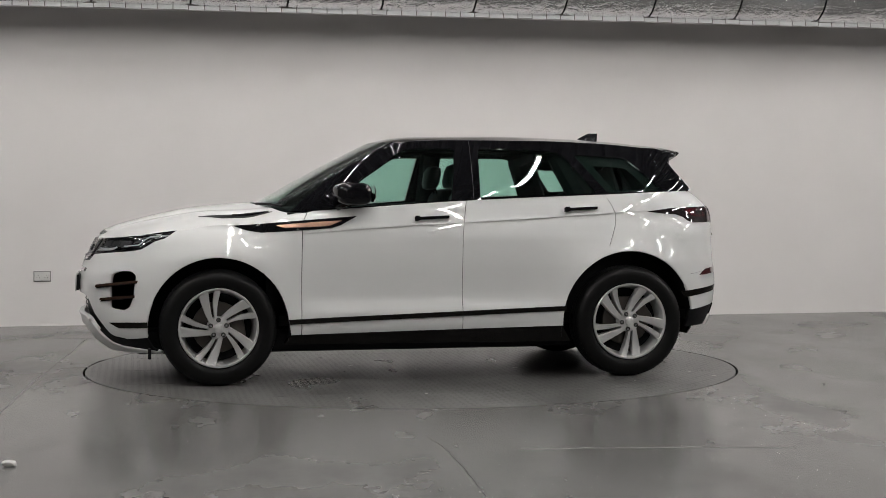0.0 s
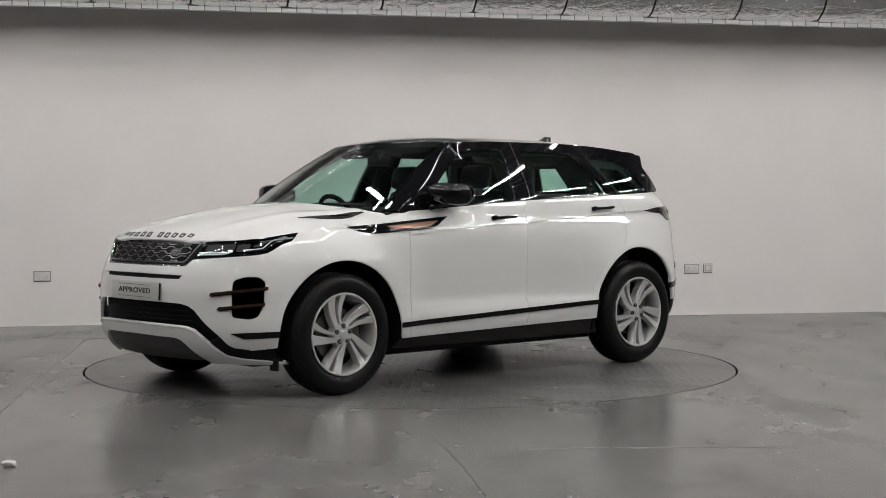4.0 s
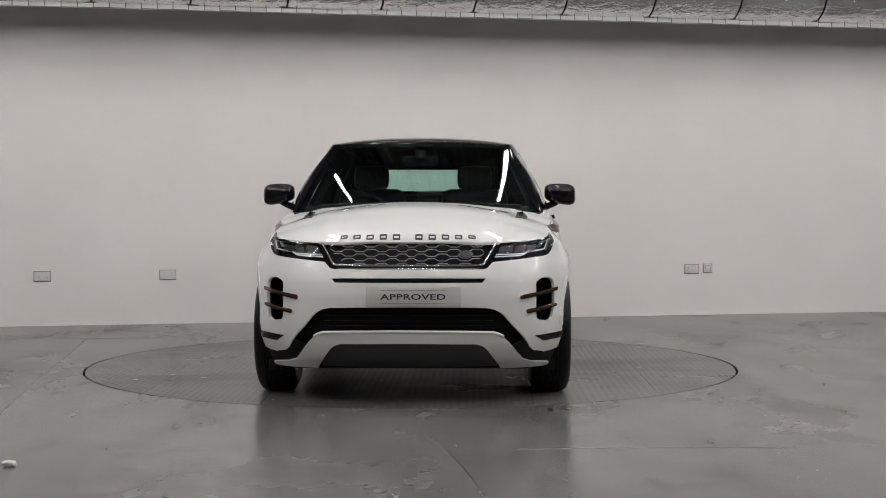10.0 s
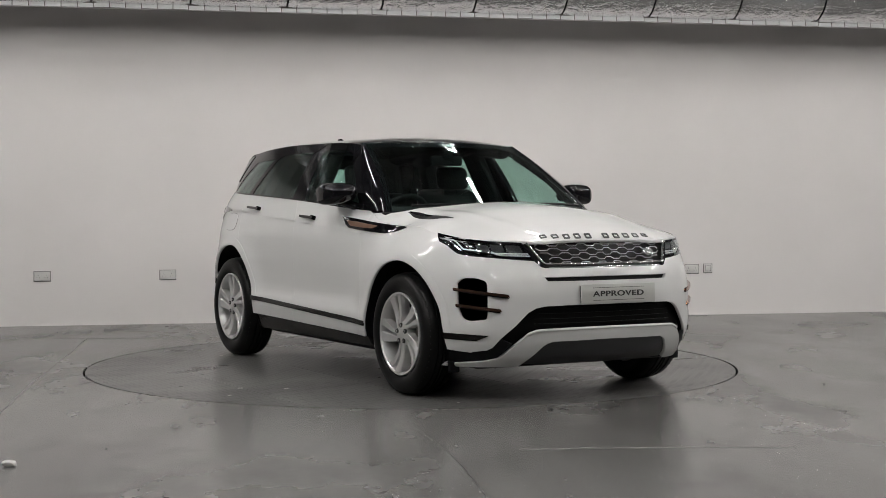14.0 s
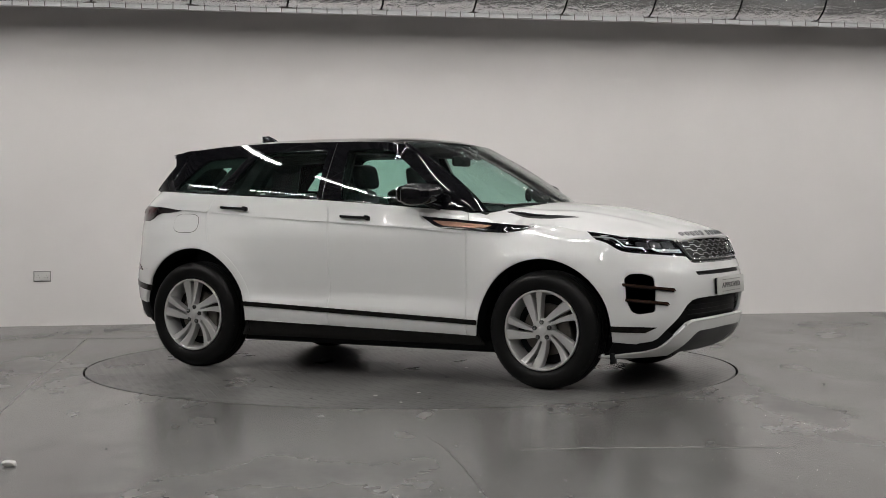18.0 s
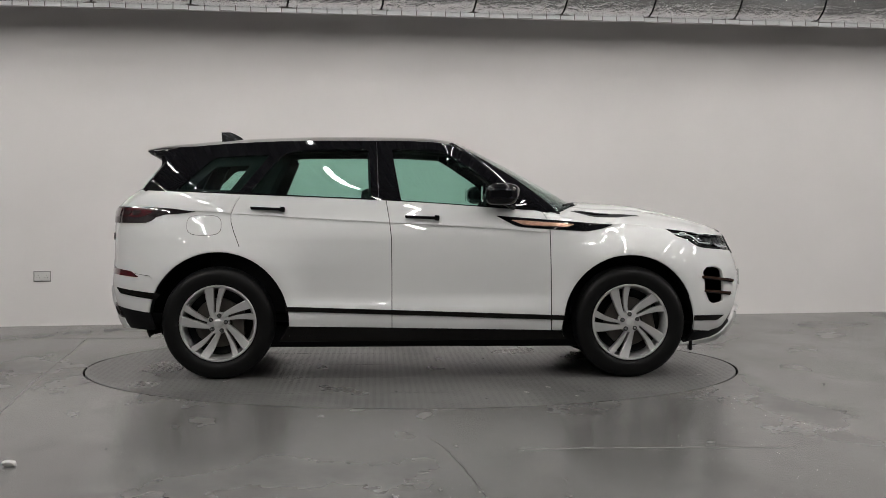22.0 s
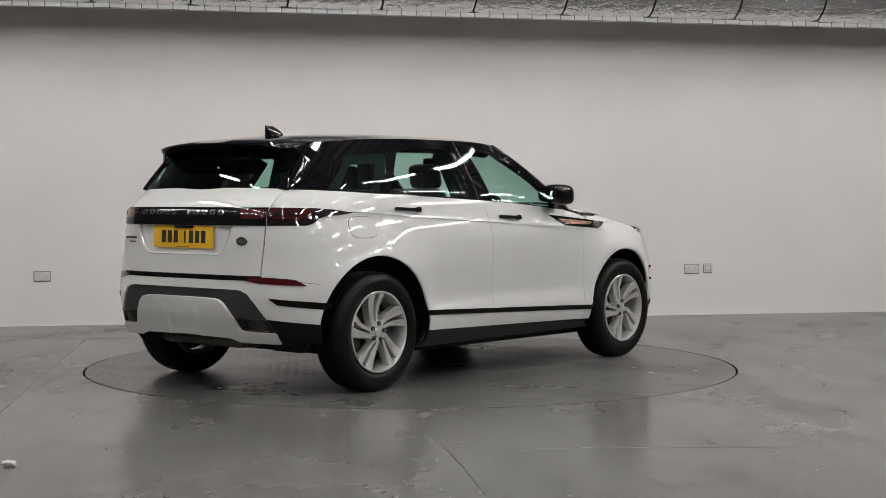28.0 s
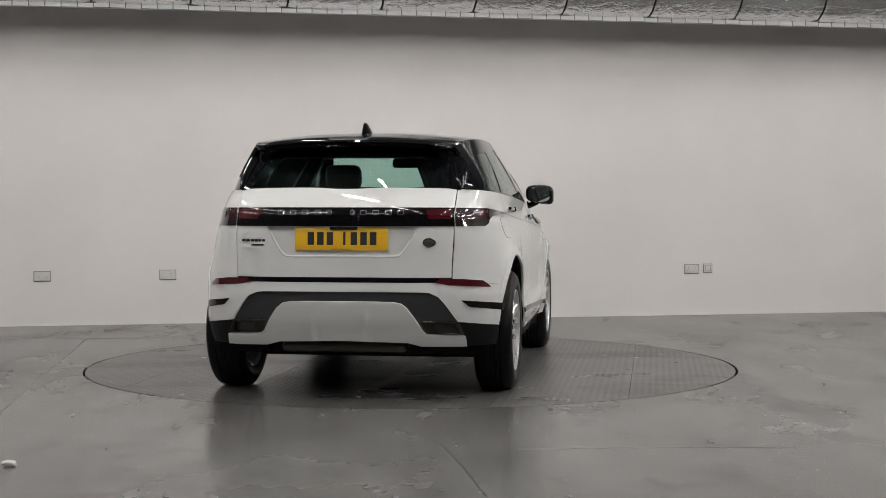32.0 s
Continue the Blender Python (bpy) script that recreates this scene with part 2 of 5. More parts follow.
def sheet(loops, step):
    """Triangles that fill the first loop less the others, in 2D."""
    from mathutils import geometry
    loops = [dense(l, step) for l in loops]
    pts, edges = [], []
    for l in loops:
        k = len(pts)
        pts += l
        edges += [(k + i, k + (i + 1) % len(l)) for i in range(len(l))]
    B = np.array(pts)
    lo, hi = B.min(0), B.max(0)
    gx, gy = np.meshgrid(np.arange(lo[0] + step / 2, hi[0], step), np.arange(lo[1] + step / 2, hi[1], step))
    gx = gx + (np.arange(gx.shape[0]) % 2)[:, None] * step * 0.5
    gx, gy = gx.ravel(), gy.ravel()
    if len(gx):
        keep = np.zeros(len(gx), bool)
        for l in loops:
            keep ^= inside(gx, gy, l)
        gx, gy = gx[keep], gy[keep]
        if len(gx):
            far = np.ones(len(gx), bool)
            for b in B:
                far &= (gx - b[0]) ** 2 + (gy - b[1]) ** 2 > (0.55 * step) ** 2
            pts = pts + list(zip(gx[far], gy[far]))
    v, e, f, *_ = geometry.delaunay_2d_cdt([Vector(p) for p in pts], edges, [], 0, 1e-6)
    v = [(p.x, p.y) for p in v]
    cx = np.array([sum(v[i][0] for i in t) / 3 for t in f])
    cy = np.array([sum(v[i][1] for i in t) / 3 for t in f])
    keep = np.zeros(len(f), bool)
    for l in loops:
        keep ^= inside(cx, cy, l)
    return v, [t for t, k in zip(f, keep) if k]


def panel(name, loops, shape, mat, parent=None, label="", step=0.05, off=0.0, thick=0.012, mirror=False, edge=0.0025):
    """A curved plate: the outline in the flat coordinates of shape(u, v) -> place, pressed onto that surface,
    lifted by off along its outward normal, with a softened rim and a back. mirror: also its twin on the other side."""
    if not isinstance(loops[0][0], (tuple, list)):
        loops = [loops]
    v2, tris = sheet(loops, step)
    P, N = [], []
    h = 0.004
    for u, v in v2:
        p = Vector(shape(u, v))
        a = Vector(shape(u + h, v)) - Vector(shape(u - h, v))
        b = Vector(shape(u, v + h)) - Vector(shape(u, v - h))
        n = a.cross(b).normalized()
        P.append(p)
        N.append(n)
    mid = sum((n.dot(p - Vector((0.1 * p.x, 0, 0.75))) for p, n in zip(P, N)))
    if mid < 0:
        N = [-n for n in N]
    a, b, c = tris[0]
    if (P[b] - P[a]).cross(P[c] - P[a]).dot(N[a]) < 0:
        tris = [tuple(reversed(t)) for t in tris]
    count, rim = {}, []
    for t in tris:
        for i in range(3):
            count[(t[i], t[(i + 1) % 3])] = 1
    rim = [e for e in count if (e[1], e[0]) not in count]
    k = len(P)
    out = {}
    for i, j in rim:
        d = (Vector((v2[j][0] - v2[i][0], v2[j][1] - v2[i][1]))).normalized()
        for q in (i, j):
            out.setdefault(q, []).append(d)
    top = [p + n * off for p, n in zip(P, N)]
    verts = top + [p + n * (off - thick) for p, n in zip(P, N)]
    ids = sorted(out)
    soft = {q: 2 * k + i for i, q in enumerate(ids)}
    verts += [P[q] + N[q] * (off - edge) for q in ids]
    faces = list(tris) + [(c + k, b + k, a + k) for a, b, c in tris]
    for i, j in rim:
        faces.append((j, i, soft[i], soft[j]))
        faces.append((soft[j], soft[i], i + k, j + k))
    # the true normals of the surface, so that the lacquer mirrors cleanly across the triangles
    rimward = {}
    for i, j in rim:
        d = N[i].cross(P[j] - P[i])
        for q in (i, j):
            rimward[q] = rimward.get(q, Vector()) - d
    M = list(N) + [-n for n in N] + [(N[q] * 0.7 + rimward[q].normalized() * 0.7).normalized() for q in ids]
    corner = [[M[i] for i in f] for f in faces[:2 * len(tris)]]
    for i, j in rim:
        oi, oj = rimward[i].normalized(), rimward[j].normalized()
        corner += [[N[j], N[i], M[soft[i]], M[soft[j]]], [M[soft[j]], M[soft[i]], oi, oj]]

    def press(points, flip):
        fs = [tuple(reversed(f)) for f in faces] if flip else faces
        me = bpy.data.meshes.new(name)
        me.from_pydata([tuple(v) for v in points], [], [tuple(f) for f in fs])
        me.materials.append(mat)
        me.polygons.foreach_set("use_smooth", [True] * len(me.polygons))
        if flip:
            ns = [(n.x, -n.y, n.z) for c in corner for n in reversed(c)]
        else:
            ns = [tuple(n) for c in corner for n in c]
        me.normals_split_custom_set(ns)
        ob = new(name, me)
        ob.parent = parent
        if label:
            ob["label"] = label
        return ob
    made = [press(verts, False)]
    if mirror:
        made.append(press([(p[0], -p[1], p[2]) for p in verts], True))
    return made


# ---- the room ----
def build_room():
    # the turntable sits in a round opening of the floor
    bm = bmesh.new()
    n = 96
    ring = [bm.verts.new((2.266 * math.cos(2 * math.pi * i / n), 2.266 * math.sin(2 * math.pi * i / n), 0)) for i in range(n)]
    far = []
    for i in range(n):
        a = 2 * math.pi * i / n
        k = 15.0 / max(abs(math.cos(a)), abs(math.sin(a)))
        far.append(bm.verts.new((k * math.cos(a), k * math.sin(a), 0)))
    low = [bm.verts.new((v.co.x, v.co.y, -0.12)) for v in ring]
    for i in range(n):
        j = (i + 1) % n
        bm.faces.new((ring[i], far[i], far[j], ring[j]))
        bm.faces.new((ring[j], low[j], low[i], ring[i]))
    bm.faces.new(low)
    bmesh.ops.recalc_face_normals(bm, faces=bm.faces)
    floor_ob = tagged(part("floor", bm, FLOOR), "grey coated concrete floor with scuffs and stains", "floor", kind="structure")

    def wall(name, x0, x1, y0, y1, mat=UNSEEN_DARK, label="unseen dark wall added to close the room", z0=0.0, z1=5.75):
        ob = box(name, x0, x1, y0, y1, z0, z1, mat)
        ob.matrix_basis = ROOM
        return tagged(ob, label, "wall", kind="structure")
    wall("wall_north", -9, 10, 0, 0.2, PLASTER, "white painted plaster wall, shaded at the top", z1=3.2)
    # unseen top of the wall: its lack of lamp light is put into the colour
    wall("wall_north_upper_shade", -9, 10, 0.02, 0.2, label="unseen upper wall above the duct, darkened in place of shade", z0=3.2)
    # three unseen walls, added to give the car dark surroundings to mirror
    wall("unseen_wall_west", -9.2, -9, -17, 0.2)
    wall("unseen_wall_east", 10, 10.2, -17, 0.2)
    wall("unseen_wall_south", -9.2, 10.2, -17.2, -17)
    # ribbed metal deck
    verts, faces = [], []
    x, i = -9.2, 0
    prof = []
    while x < 10.2:
        prof += [(x, 0.0), (x + 0.10, 0.0), (x + 0.14, 0.09), (x + 0.26, 0.09)]
        x += 0.30
    for y in (-17.2, 0.2):
        verts += [(px, y, 5.6 + pz) for px, pz in prof]
    k = len(prof)
    faces = [(q, q + 1, k + q + 1, k + q) for q in range(k - 1)]
    ce = mesh("ceiling", verts, faces, DECK, smooth=0)
    ce.matrix_basis = ROOM
    tagged(ce, "ribbed grey metal deck ceiling", "ceiling", kind="structure")


build_room()


LAMP_Z = 4.55


def hung_lamp():
    """A slim single-tube batten on two rods."""
    lamp = tagged(new("batten_light"), "white slim fluorescent batten hung from the ceiling, switched on", "ceiling light", "batten lights")
    box("housing", -0.76, 0.76, -0.03, 0.03, 0.03, 0.08, HOUSING, lamp, bevel=0.006)
    for x in (-0.75, 0.75):
        box("end_cap", x - 0.012, x + 0.012, -0.028, 0.028, -0.03, 0.04, HOUSING, lamp, bevel=0.004)
    tube("tube", [(-0.74, 0, 0.0), (0.74, 0, 0.0)], 0.032, TUBE, lamp, "glowing white tube", n=8)
    for x in (-0.5, 0.5):
        tube("rod", [(x, 0, 0.07), (x, 0, 5.6 - LAMP_Z + 0.02)], 0.006, GALV, lamp)
    return lamp


def hang_lamps():
    first = None
    for out in (-2.8, -4.8, -6.9, -9.2, -11.8):
        for along in (-8.05, -5.25, -2.45, 0.35, 3.15, 5.95, 8.75):
            m = ROOM @ pose(along, out, LAMP_Z, 0, 0, 90)
            if first is None:
                first = hung_lamp()
                first.matrix_basis = m
            else:
                copy_thing(first, m)


hang_lamps()


def build_beams():
    for out in (-2.9, -8.0, -13.5):
        beam = tagged(new("roof_beam"), "grey painted steel roof beam", "beam", "roof beams")
        beam.matrix_basis = ROOM @ pose(0, out, 5.0)
        for y0, y1, z0, z1, nm in ((-0.09, 0.09, 0.0, 0.02, "flange"), (-0.006, 0.006, 0.02, 0.58, "web"), (-0.09, 0.09, 0.58, 0.60, "flange")):
            box(nm, -9.0, 10.0, y0, y1, z0, z1, BEAM, beam)


build_beams()


def build_duct():
    duct = tagged(new("ventilation_duct"), "silver foil-wrapped round ventilation duct along the wall", "duct")
    duct.matrix_basis = ROOM @ pose(0, -0.62, 3.205)
    R = 0.305
    seam = 0.861
    x = -9.617
    while x < 10:
        verts, faces = [], []
        n, k = 40, 12
        for i in range(k + 1):
            u = i / k
            bulge = R + 0.010 * math.sin(math.pi * u) ** 0.3
            for j in range(n):
                a = 2 * math.pi * j / n
                verts.append((x + 0.009 + (seam - 0.018) * u, bulge * math.cos(a), bulge * math.sin(a)))
        for i in range(k):
            for j in range(n):
                q = (j + 1) % n
                faces.append((i * n + j, i * n + q, (i + 1) * n + q, (i + 1) * n + j))
        mesh("segment", verts, faces, FOIL, duct, flip=True)
        x += seam
    ring = lathe("core", [(R - 0.012, -9.6), (R - 0.012, 10.2)], MESHY, duct, "dark joint between foil sections", n=40)
    ring.matrix_basis = Matrix.Rotation(radians(-90), 4, "Z")
    tr = tagged(new("cable_tray"), "pale galvanised cable tray in short sections along the wall", "cable tray")
    tr.matrix_basis = ROOM @ pose(0, -0.66, 2.880)
    box("rail", -9, 10, 0.0, 0.006, -0.022, 0.03, STEEL, tr)
    box("base", -9, 10, 0.006, 0.098, -0.018, -0.012, SOCKET, tr)
    rng = random.Random(4)
    first = box("section", 0.0, 0.131, -0.006, 0.0, -0.022, 0.016, HOUSING, tr, bevel=0.002)
    first.matrix_basis = pose(-8.95, 0, 0)
    for i in range(1, 137):
        o = new("section", first.data)
        o.parent = tr
        o.matrix_basis = pose(-8.95 + i * 0.138, -rng.random() * 0.004, rng.uniform(-0.003, 0.003))


build_duct()


def socket(name, gangs, label):
    """A white moulded wall plate; its back at local y = 0, facing -y."""
    ob = tagged(new(name), label, "socket")
    w = 0.073 if gangs == 2 else 0.043
    bm = bmesh.new()
    add_box(bm, -w, w, -0.009, 0.0, -0.043, 0.043, 0.006)
    part("plate", bm, SOCKET, ob)
    # slightly larger dark plate paints the shadow round the socket, deepest below
    box("shade_outline", -w - 0.004, w + 0.004, -0.004, 0.0, -0.049, 0.046, SOCKET_SHADE, ob)
    if gangs == 2:
        for x in (-0.036, 0.036):
            for dx, dz, hw, hh in ((0.0, 0.010, 0.002, 0.005), (-0.011, -0.012, 0.0035, 0.002), (0.011, -0.012, 0.0035, 0.002)):
                box("pin_hole", x + dx - hw, x + dx + hw, -0.0102, -0.0085, dz - hh, dz + hh, INK, ob)
            box("switch", x * 1.65 - 0.006, x * 1.65 + 0.006, -0.012, -0.008, 0.008, 0.026, SOCKET, ob, bevel=0.001)
    else:
        box("blank", -0.026, 0.026, -0.011, -0.008, -0.026, 0.026, SOCKET, ob, bevel=0.002)
        box("shadow_gap", -0.028, 0.028, -0.0094, -0.0085, -0.028, 0.028, STEEL, ob)
    return ob


def fit_sockets():
    for x, z in ((-4.061, 0.458), (-2.922, 0.461), (2.290, 0.465)):
        socket("wall_socket", 2, "white double wall socket fixed to the wall").matrix_basis = ROOM @ pose(x, 0, z)
    socket("wall_plate", 1, "white single wall plate beside a socket").matrix_basis = ROOM @ pose(2.463, 0, 0.471)
    sk = box("trim", -9, 10, -0.012, -0.001, 0, 0.012, PLASTER)
    sk.matrix_basis = ROOM
    tagged(sk, "thin white sealant line at the wall's foot", "trim", kind="structure")


fit_sockets()


def floor_marks():
    def streak(name, pts, w, mat, label, wob=0.012, seed=1):
        rng = random.Random(seed)
        pts = spline(pts, 14)
        verts, faces = [], []
        for i, p in enumerate(pts):
            q = pts[min(i + 1, len(pts) - 1)] if i < len(pts) - 1 else p
            o = pts[i - 1] if i else p
            d = Vector((q[0] - o[0], q[1] - o[1])).normalized()
            nrm = Vector((-d.y, d.x))
            c = Vector(p[:2]) + nrm * rng.uniform(-wob, wob)
            ww = w * rng.uniform(0.5, 1.2)
            verts += [(c.x + nrm.x * ww, c.y + nrm.y * ww, 0.0006), (c.x - nrm.x * ww, c.y - nrm.y * ww, 0.0006)]
        for i in range(len(pts) - 1):
            faces.append((2 * i, 2 * i + 1, 2 * i + 3, 2 * i + 2))
        return tagged(mesh(name, verts, faces, mat, smooth=0), label, kind="structure")
    streak("floor_crack", [(0.16, -3.62), (0.19, -3.85), (0.222, -4.09), (0.262, -4.45), (0.30, -4.85)], 0.0028, INK, "thin dark crack in the concrete", 0.004, 3)
    streak("floor_crack", [(0.06, -3.18), (0.12, -3.42), (0.16, -3.62)], 0.0012, STEEL, "hairline crack in the concrete", 0.004, 5)
    streak("floor_joint", [(-2.72, 2.0), (-2.55, 0.4), (-2.40, -1.1), (-2.24, -2.4)], 0.008, PALE, "pale scuffed joint line in the concrete", 0.006, 7)
    streak("floor_joint", [(-3.3, 2.10), (-2.72, 2.03), (-2.1, 2.06)], 0.018, PALE, "pale scuffed joint line in the concrete", 0.01, 9)
    streak("floor_joint", [(0.5, -3.62), (1.1, -3.58), (1.8, -3.60)], 0.010, PALE, "pale scuffed joint line in the concrete", 0.012, 11)
    rng = random.Random(2)
    bm = bmesh.new()
    bmesh.ops.create_icosphere(bm, subdivisions=2, radius=1.0)
    for v in bm.verts:
        v.co *= rng.uniform(0.85, 1.12)
    bmesh.ops.transform(bm, matrix=Matrix.Translation((-1.757, -4.02, 0.014)) @ Matrix.Diagonal((0.034, 0.024, 0.015, 1)), verts=bm.verts)
    tagged(part("plaster_crumb", bm, SOCKET), "small off-white crumb of plaster on the floor", "debris")
    for i, (x, y, q) in enumerate(((-0.026, -3.125, 0.008), (-1.43, -3.56, 0.007), (0.62, -2.95, 0.006), (1.05, -3.3, 0.005), (1.9, -2.6, 0.007), (-1.0, -2.75, 0.006), (2.6, -1.2, 0.01))):
        bm = bmesh.new()
        bmesh.ops.create_icosphere(bm, subdivisions=1, radius=q)
        for v in bm.verts:
            v.co *= rng.uniform(0.7, 1.2)
            v.co.z *= 0.5
        bmesh.ops.translate(bm, verts=bm.verts, vec=(x, y, q * 0.4))
        tagged(part("grit", bm, SATIN), "small dark speck of grit on the floor", "debris", "grit on the floor")


floor_marks()


# ---- the car: x forward, y to its left, z up, origin on the floor between the axles ----
AXLE, HUB_Z, TRACK = 1.3405, 0.358, 0.822


def nose(z):
    """How far forward the front reaches at height z."""
    return lerp(z, (0.20, 2.055), (0.28, 2.145), (0.37, 2.187), (0.48, 2.205), (0.62, 2.208), (0.70, 2.200), (0.78, 2.178), (0.86, 2.142), (0.93, 2.105), (1.0, 2.04), (1.1, 1.92))


def tail(z):
    return lerp(z, (0.24, 1.90), (0.32, 2.03), (0.40, 2.065), (0.50, 2.095), (0.60, 2.105), (0.70, 2.098), (0.85, 2.092), (1.0, 2.090), (1.08, 2.085), (1.14, 2.045), (1.19, 1.99), (1.235, 1.925), (1.3, 1.86))


def girth(z):
    """Half-width between the axles."""
    return lerp(z, (0.20, 0.865), (0.30, 0.905), (0.36, 0.924), (0.43, 0.931), (0.49, 0.927), (0.55, 0.923), (0.63, 0.926), (0.75, 0.931), (0.90, 0.924), (0.99, 0.908), (1.06, 0.889), (1.15, 0.868), (1.24, 0.84))


FRONT0, REAR0 = 1.20, -0.85


def front_n(z):
    return lerp(z, (0.3, 2.95), (0.6, 2.92), (0.85, 2.66), (0.93, 2.72), (1.0, 2.65))


def rear_n(z):
    return lerp(z, (0.3, 4.5), (0.6, 4.5), (0.8, 4.2), (1.0, 4.25), (1.2, 4.3))


def flare(x, z):
    """The swell round the wheel arches."""
    f = 0.0
    for ax in (AXLE, -AXLE):
        r = math.hypot(x - ax, z - HUB_Z)
        f += 0.018 * math.exp(-((r - 0.46) / 0.11) ** 2) if r > 0.46 else 0.018
    return f * lerp(z, (0.2, 1.0), (0.75, 1.0), (1.0, 0.0))


def roll_in(x, z):
    """The front wings curl in below the bonnet's edge; the shoulders draw in towards the tail."""
    top = lerp(z, (0.985, 0.0), (1.09, 1.0)) ** 1.4 * lerp(x, (0.15, 0.0), (0.3, 0.010), (0.6, 0.042), (0.8, 0.075), (0.95, 0.06), (1.15, 0.0))
    top += 0.015 * lerp(x, (-0.95, 0.0), (-0.74, 1.0), (0.64, 1.0), (0.82, 0.0)) * lerp(z, (0.470, 0.0), (0.528, 1.0), (0.66, 0.95), (0.95, 0.0))
    if x < 0.85:
        return top + 0.022 * lerp(x, (-1.2, 1.0), (-0.3, 0.0)) * lerp(z, (0.75, 0.0), (1.05, 1.0))
    t = min(max((z - 0.78) / 0.22, 0.0), 1.0)
    return top + 0.095 * t * t * lerp(x, (0.85, 0.0), (1.0, 0.25), (1.2, 0.95), (1.5, 0.9), (1.75, 0.4), (1.95, 0.0))


def side_y(x, z):
    w = girth(z) + flare(x, z) - roll_in(x, z)
    if x > FRONT0:
        n, t = front_n(z), min((x - FRONT0) / (nose(z) - FRONT0), 1.0)
        return w * max(1 - t ** n, 1e-6) ** (1 / n)
    if x < REAR0:
        n, t = rear_n(z), min((REAR0 - x) / (tail(z) + REAR0), 1.0)
        return w * max(1 - t ** n, 1e-6) ** (1 / n)
    return w


def wrap(corner, reach, expo, sign, s, z):
    """Round an end: s is the way along the plan's outline from the middle line, in metres at z = 0.6."""
    tab = wrap.tables.get(sign)
    if tab is None:
        L, n, W = reach(0.6) - corner * sign, expo(0.6), girth(0.6) + 0.02
        tab, way, old = [], 0.0, None
        for i in range(401):
            a = math.pi / 2 * i / 400
            p = (L * math.cos(a) ** (2 / n), W * math.sin(a) ** (2 / n))
            if old:
                way += math.hypot(p[0] - old[0], p[1] - old[1])
            old = p
            tab.append((way, a))
        wrap.tables[sign] = tab
    q, side = abs(s), 1 if s >= 0 else -1
    end = tab[-1][0]
    if q < end:
        lo, hi = 0, 400
        while hi - lo > 1:
            m = (lo + hi) // 2
            if tab[m][0] <= q:
                lo = m
            else:
                hi = m
        t = (q - tab[lo][0]) / (tab[hi][0] - tab[lo][0])
        a = tab[lo][1] + (tab[hi][1] - tab[lo][1]) * t
        L, n = reach(z) - corner * sign, expo(z)
        x = corner + sign * L * max(math.cos(a), 0) ** (2 / n)
        y = max(math.sin(a), 0) ** (2 / n)
    else:
        x, y = corner - sign * (q - end), 1.0
    return (x, side * y * (girth(z) + flare(x, z) - roll_in(x, z)), z)


wrap.tables = {}


def front(s, z):
    return wrap(FRONT0, nose, front_n, 1, s, z)


def rear(s, z):
    q = abs(s)
    hi = lerp(q, (0, 0), (0.4, -0.025), (0.5, -0.02), (0.6, 0.0), (0.8, 0.035), (1.0, 0.062), (1.2, 0.092), (1.35, 0.108), (2.4, 0.12))
    lo = lerp(q, (0, 0), (0.5, 0.020), (0.7, 0.024), (1.0, 0.016), (2.4, 0.016))
    s += math.copysign(lo + (hi - lo) * lerp(z, (0.5, 0.0), (1.08, 1.0)), s)
    return wrap(REAR0, tail, rear_n, -1, s, z)


def way(fn, z=0.6, x=None, y=None):
    """The s of front or rear at which the outline at height z reaches that x, or that y."""
    lo, hi = 0.0, 2.2
    for _ in range(40):
        m = (lo + hi) / 2
        p = fn(m, z)
        over = (p[1] > y) if y is not None else (abs(p[0]) < abs(x))
        lo, hi = (lo, m) if over else (m, hi)
    return (lo + hi) / 2


def gate_s(z):
    """Where the tailgate ends at the side."""
    return lerp(z, (0.70, 0.638), (0.90, 0.668), (1.0, 0.688), (1.117, 0.712), (1.235, 0.738))


def on(shape, u, v, off=0.0):
    """A place off metres above the surface shape(u, v)."""
    h = 0.004
    p = Vector(shape(u, v))
    n = (Vector(shape(u + h, v)) - Vector(shape(u - h, v))).cross(Vector(shape(u, v + h)) - Vector(shape(u, v - h))).normalized()
    if n.dot(p - Vector((0.1 * p.x, 0, 0.75))) < 0:
        n = -n
    return p + n * off


def both(half):
    """A closed outline from its left half, which starts and ends on the middle line."""
    return half + [(-a, b) for a, b in reversed(half)][1:-1]


def left(x, z):
    return (x, side_y(x, z), z)


# bonnet
def shut_z(x):
    """Height of the line where the bonnet meets the wings."""
    return lerp(x, (0.70, 1.092), (0.80, 1.078), (0.95, 1.036), (1.15, 1.004), (1.35, 1.003), (1.42, 0.997), (1.52, 0.976), (1.64, 0.951), (1.83, 0.938), (2.07, 0.926))


def crown_z(x):
    return lerp(x, (0.6, 1.165), (0.9, 1.160), (1.2, 1.142), (1.45, 1.120), (1.69, 1.074), (1.89, 1.024), (2.03, 0.975), (2.07, 0.942), (2.088, 0.921))


def bonnet_y(x):
    return side_y(min(x, 2.082), shut_z(x))


def bonnet(x, y):
    e = min(abs(y) / max(bonnet_y(x), 0.02), 1.0)
    edge = shut_z(x)
    z = edge + (crown_z(x) - edge) * (1 - e ** 2.3)
    # two soft folds run back from the lamps
    z += 0.007 * math.exp(-((abs(y) - lerp(x, (0.8, 0.62), (2.1, 0.42))) / 0.05) ** 2) * lerp(x, (0.9, 1.0), (1.7, 1.0), (2.02, 0.0))
    return (x, y, z)


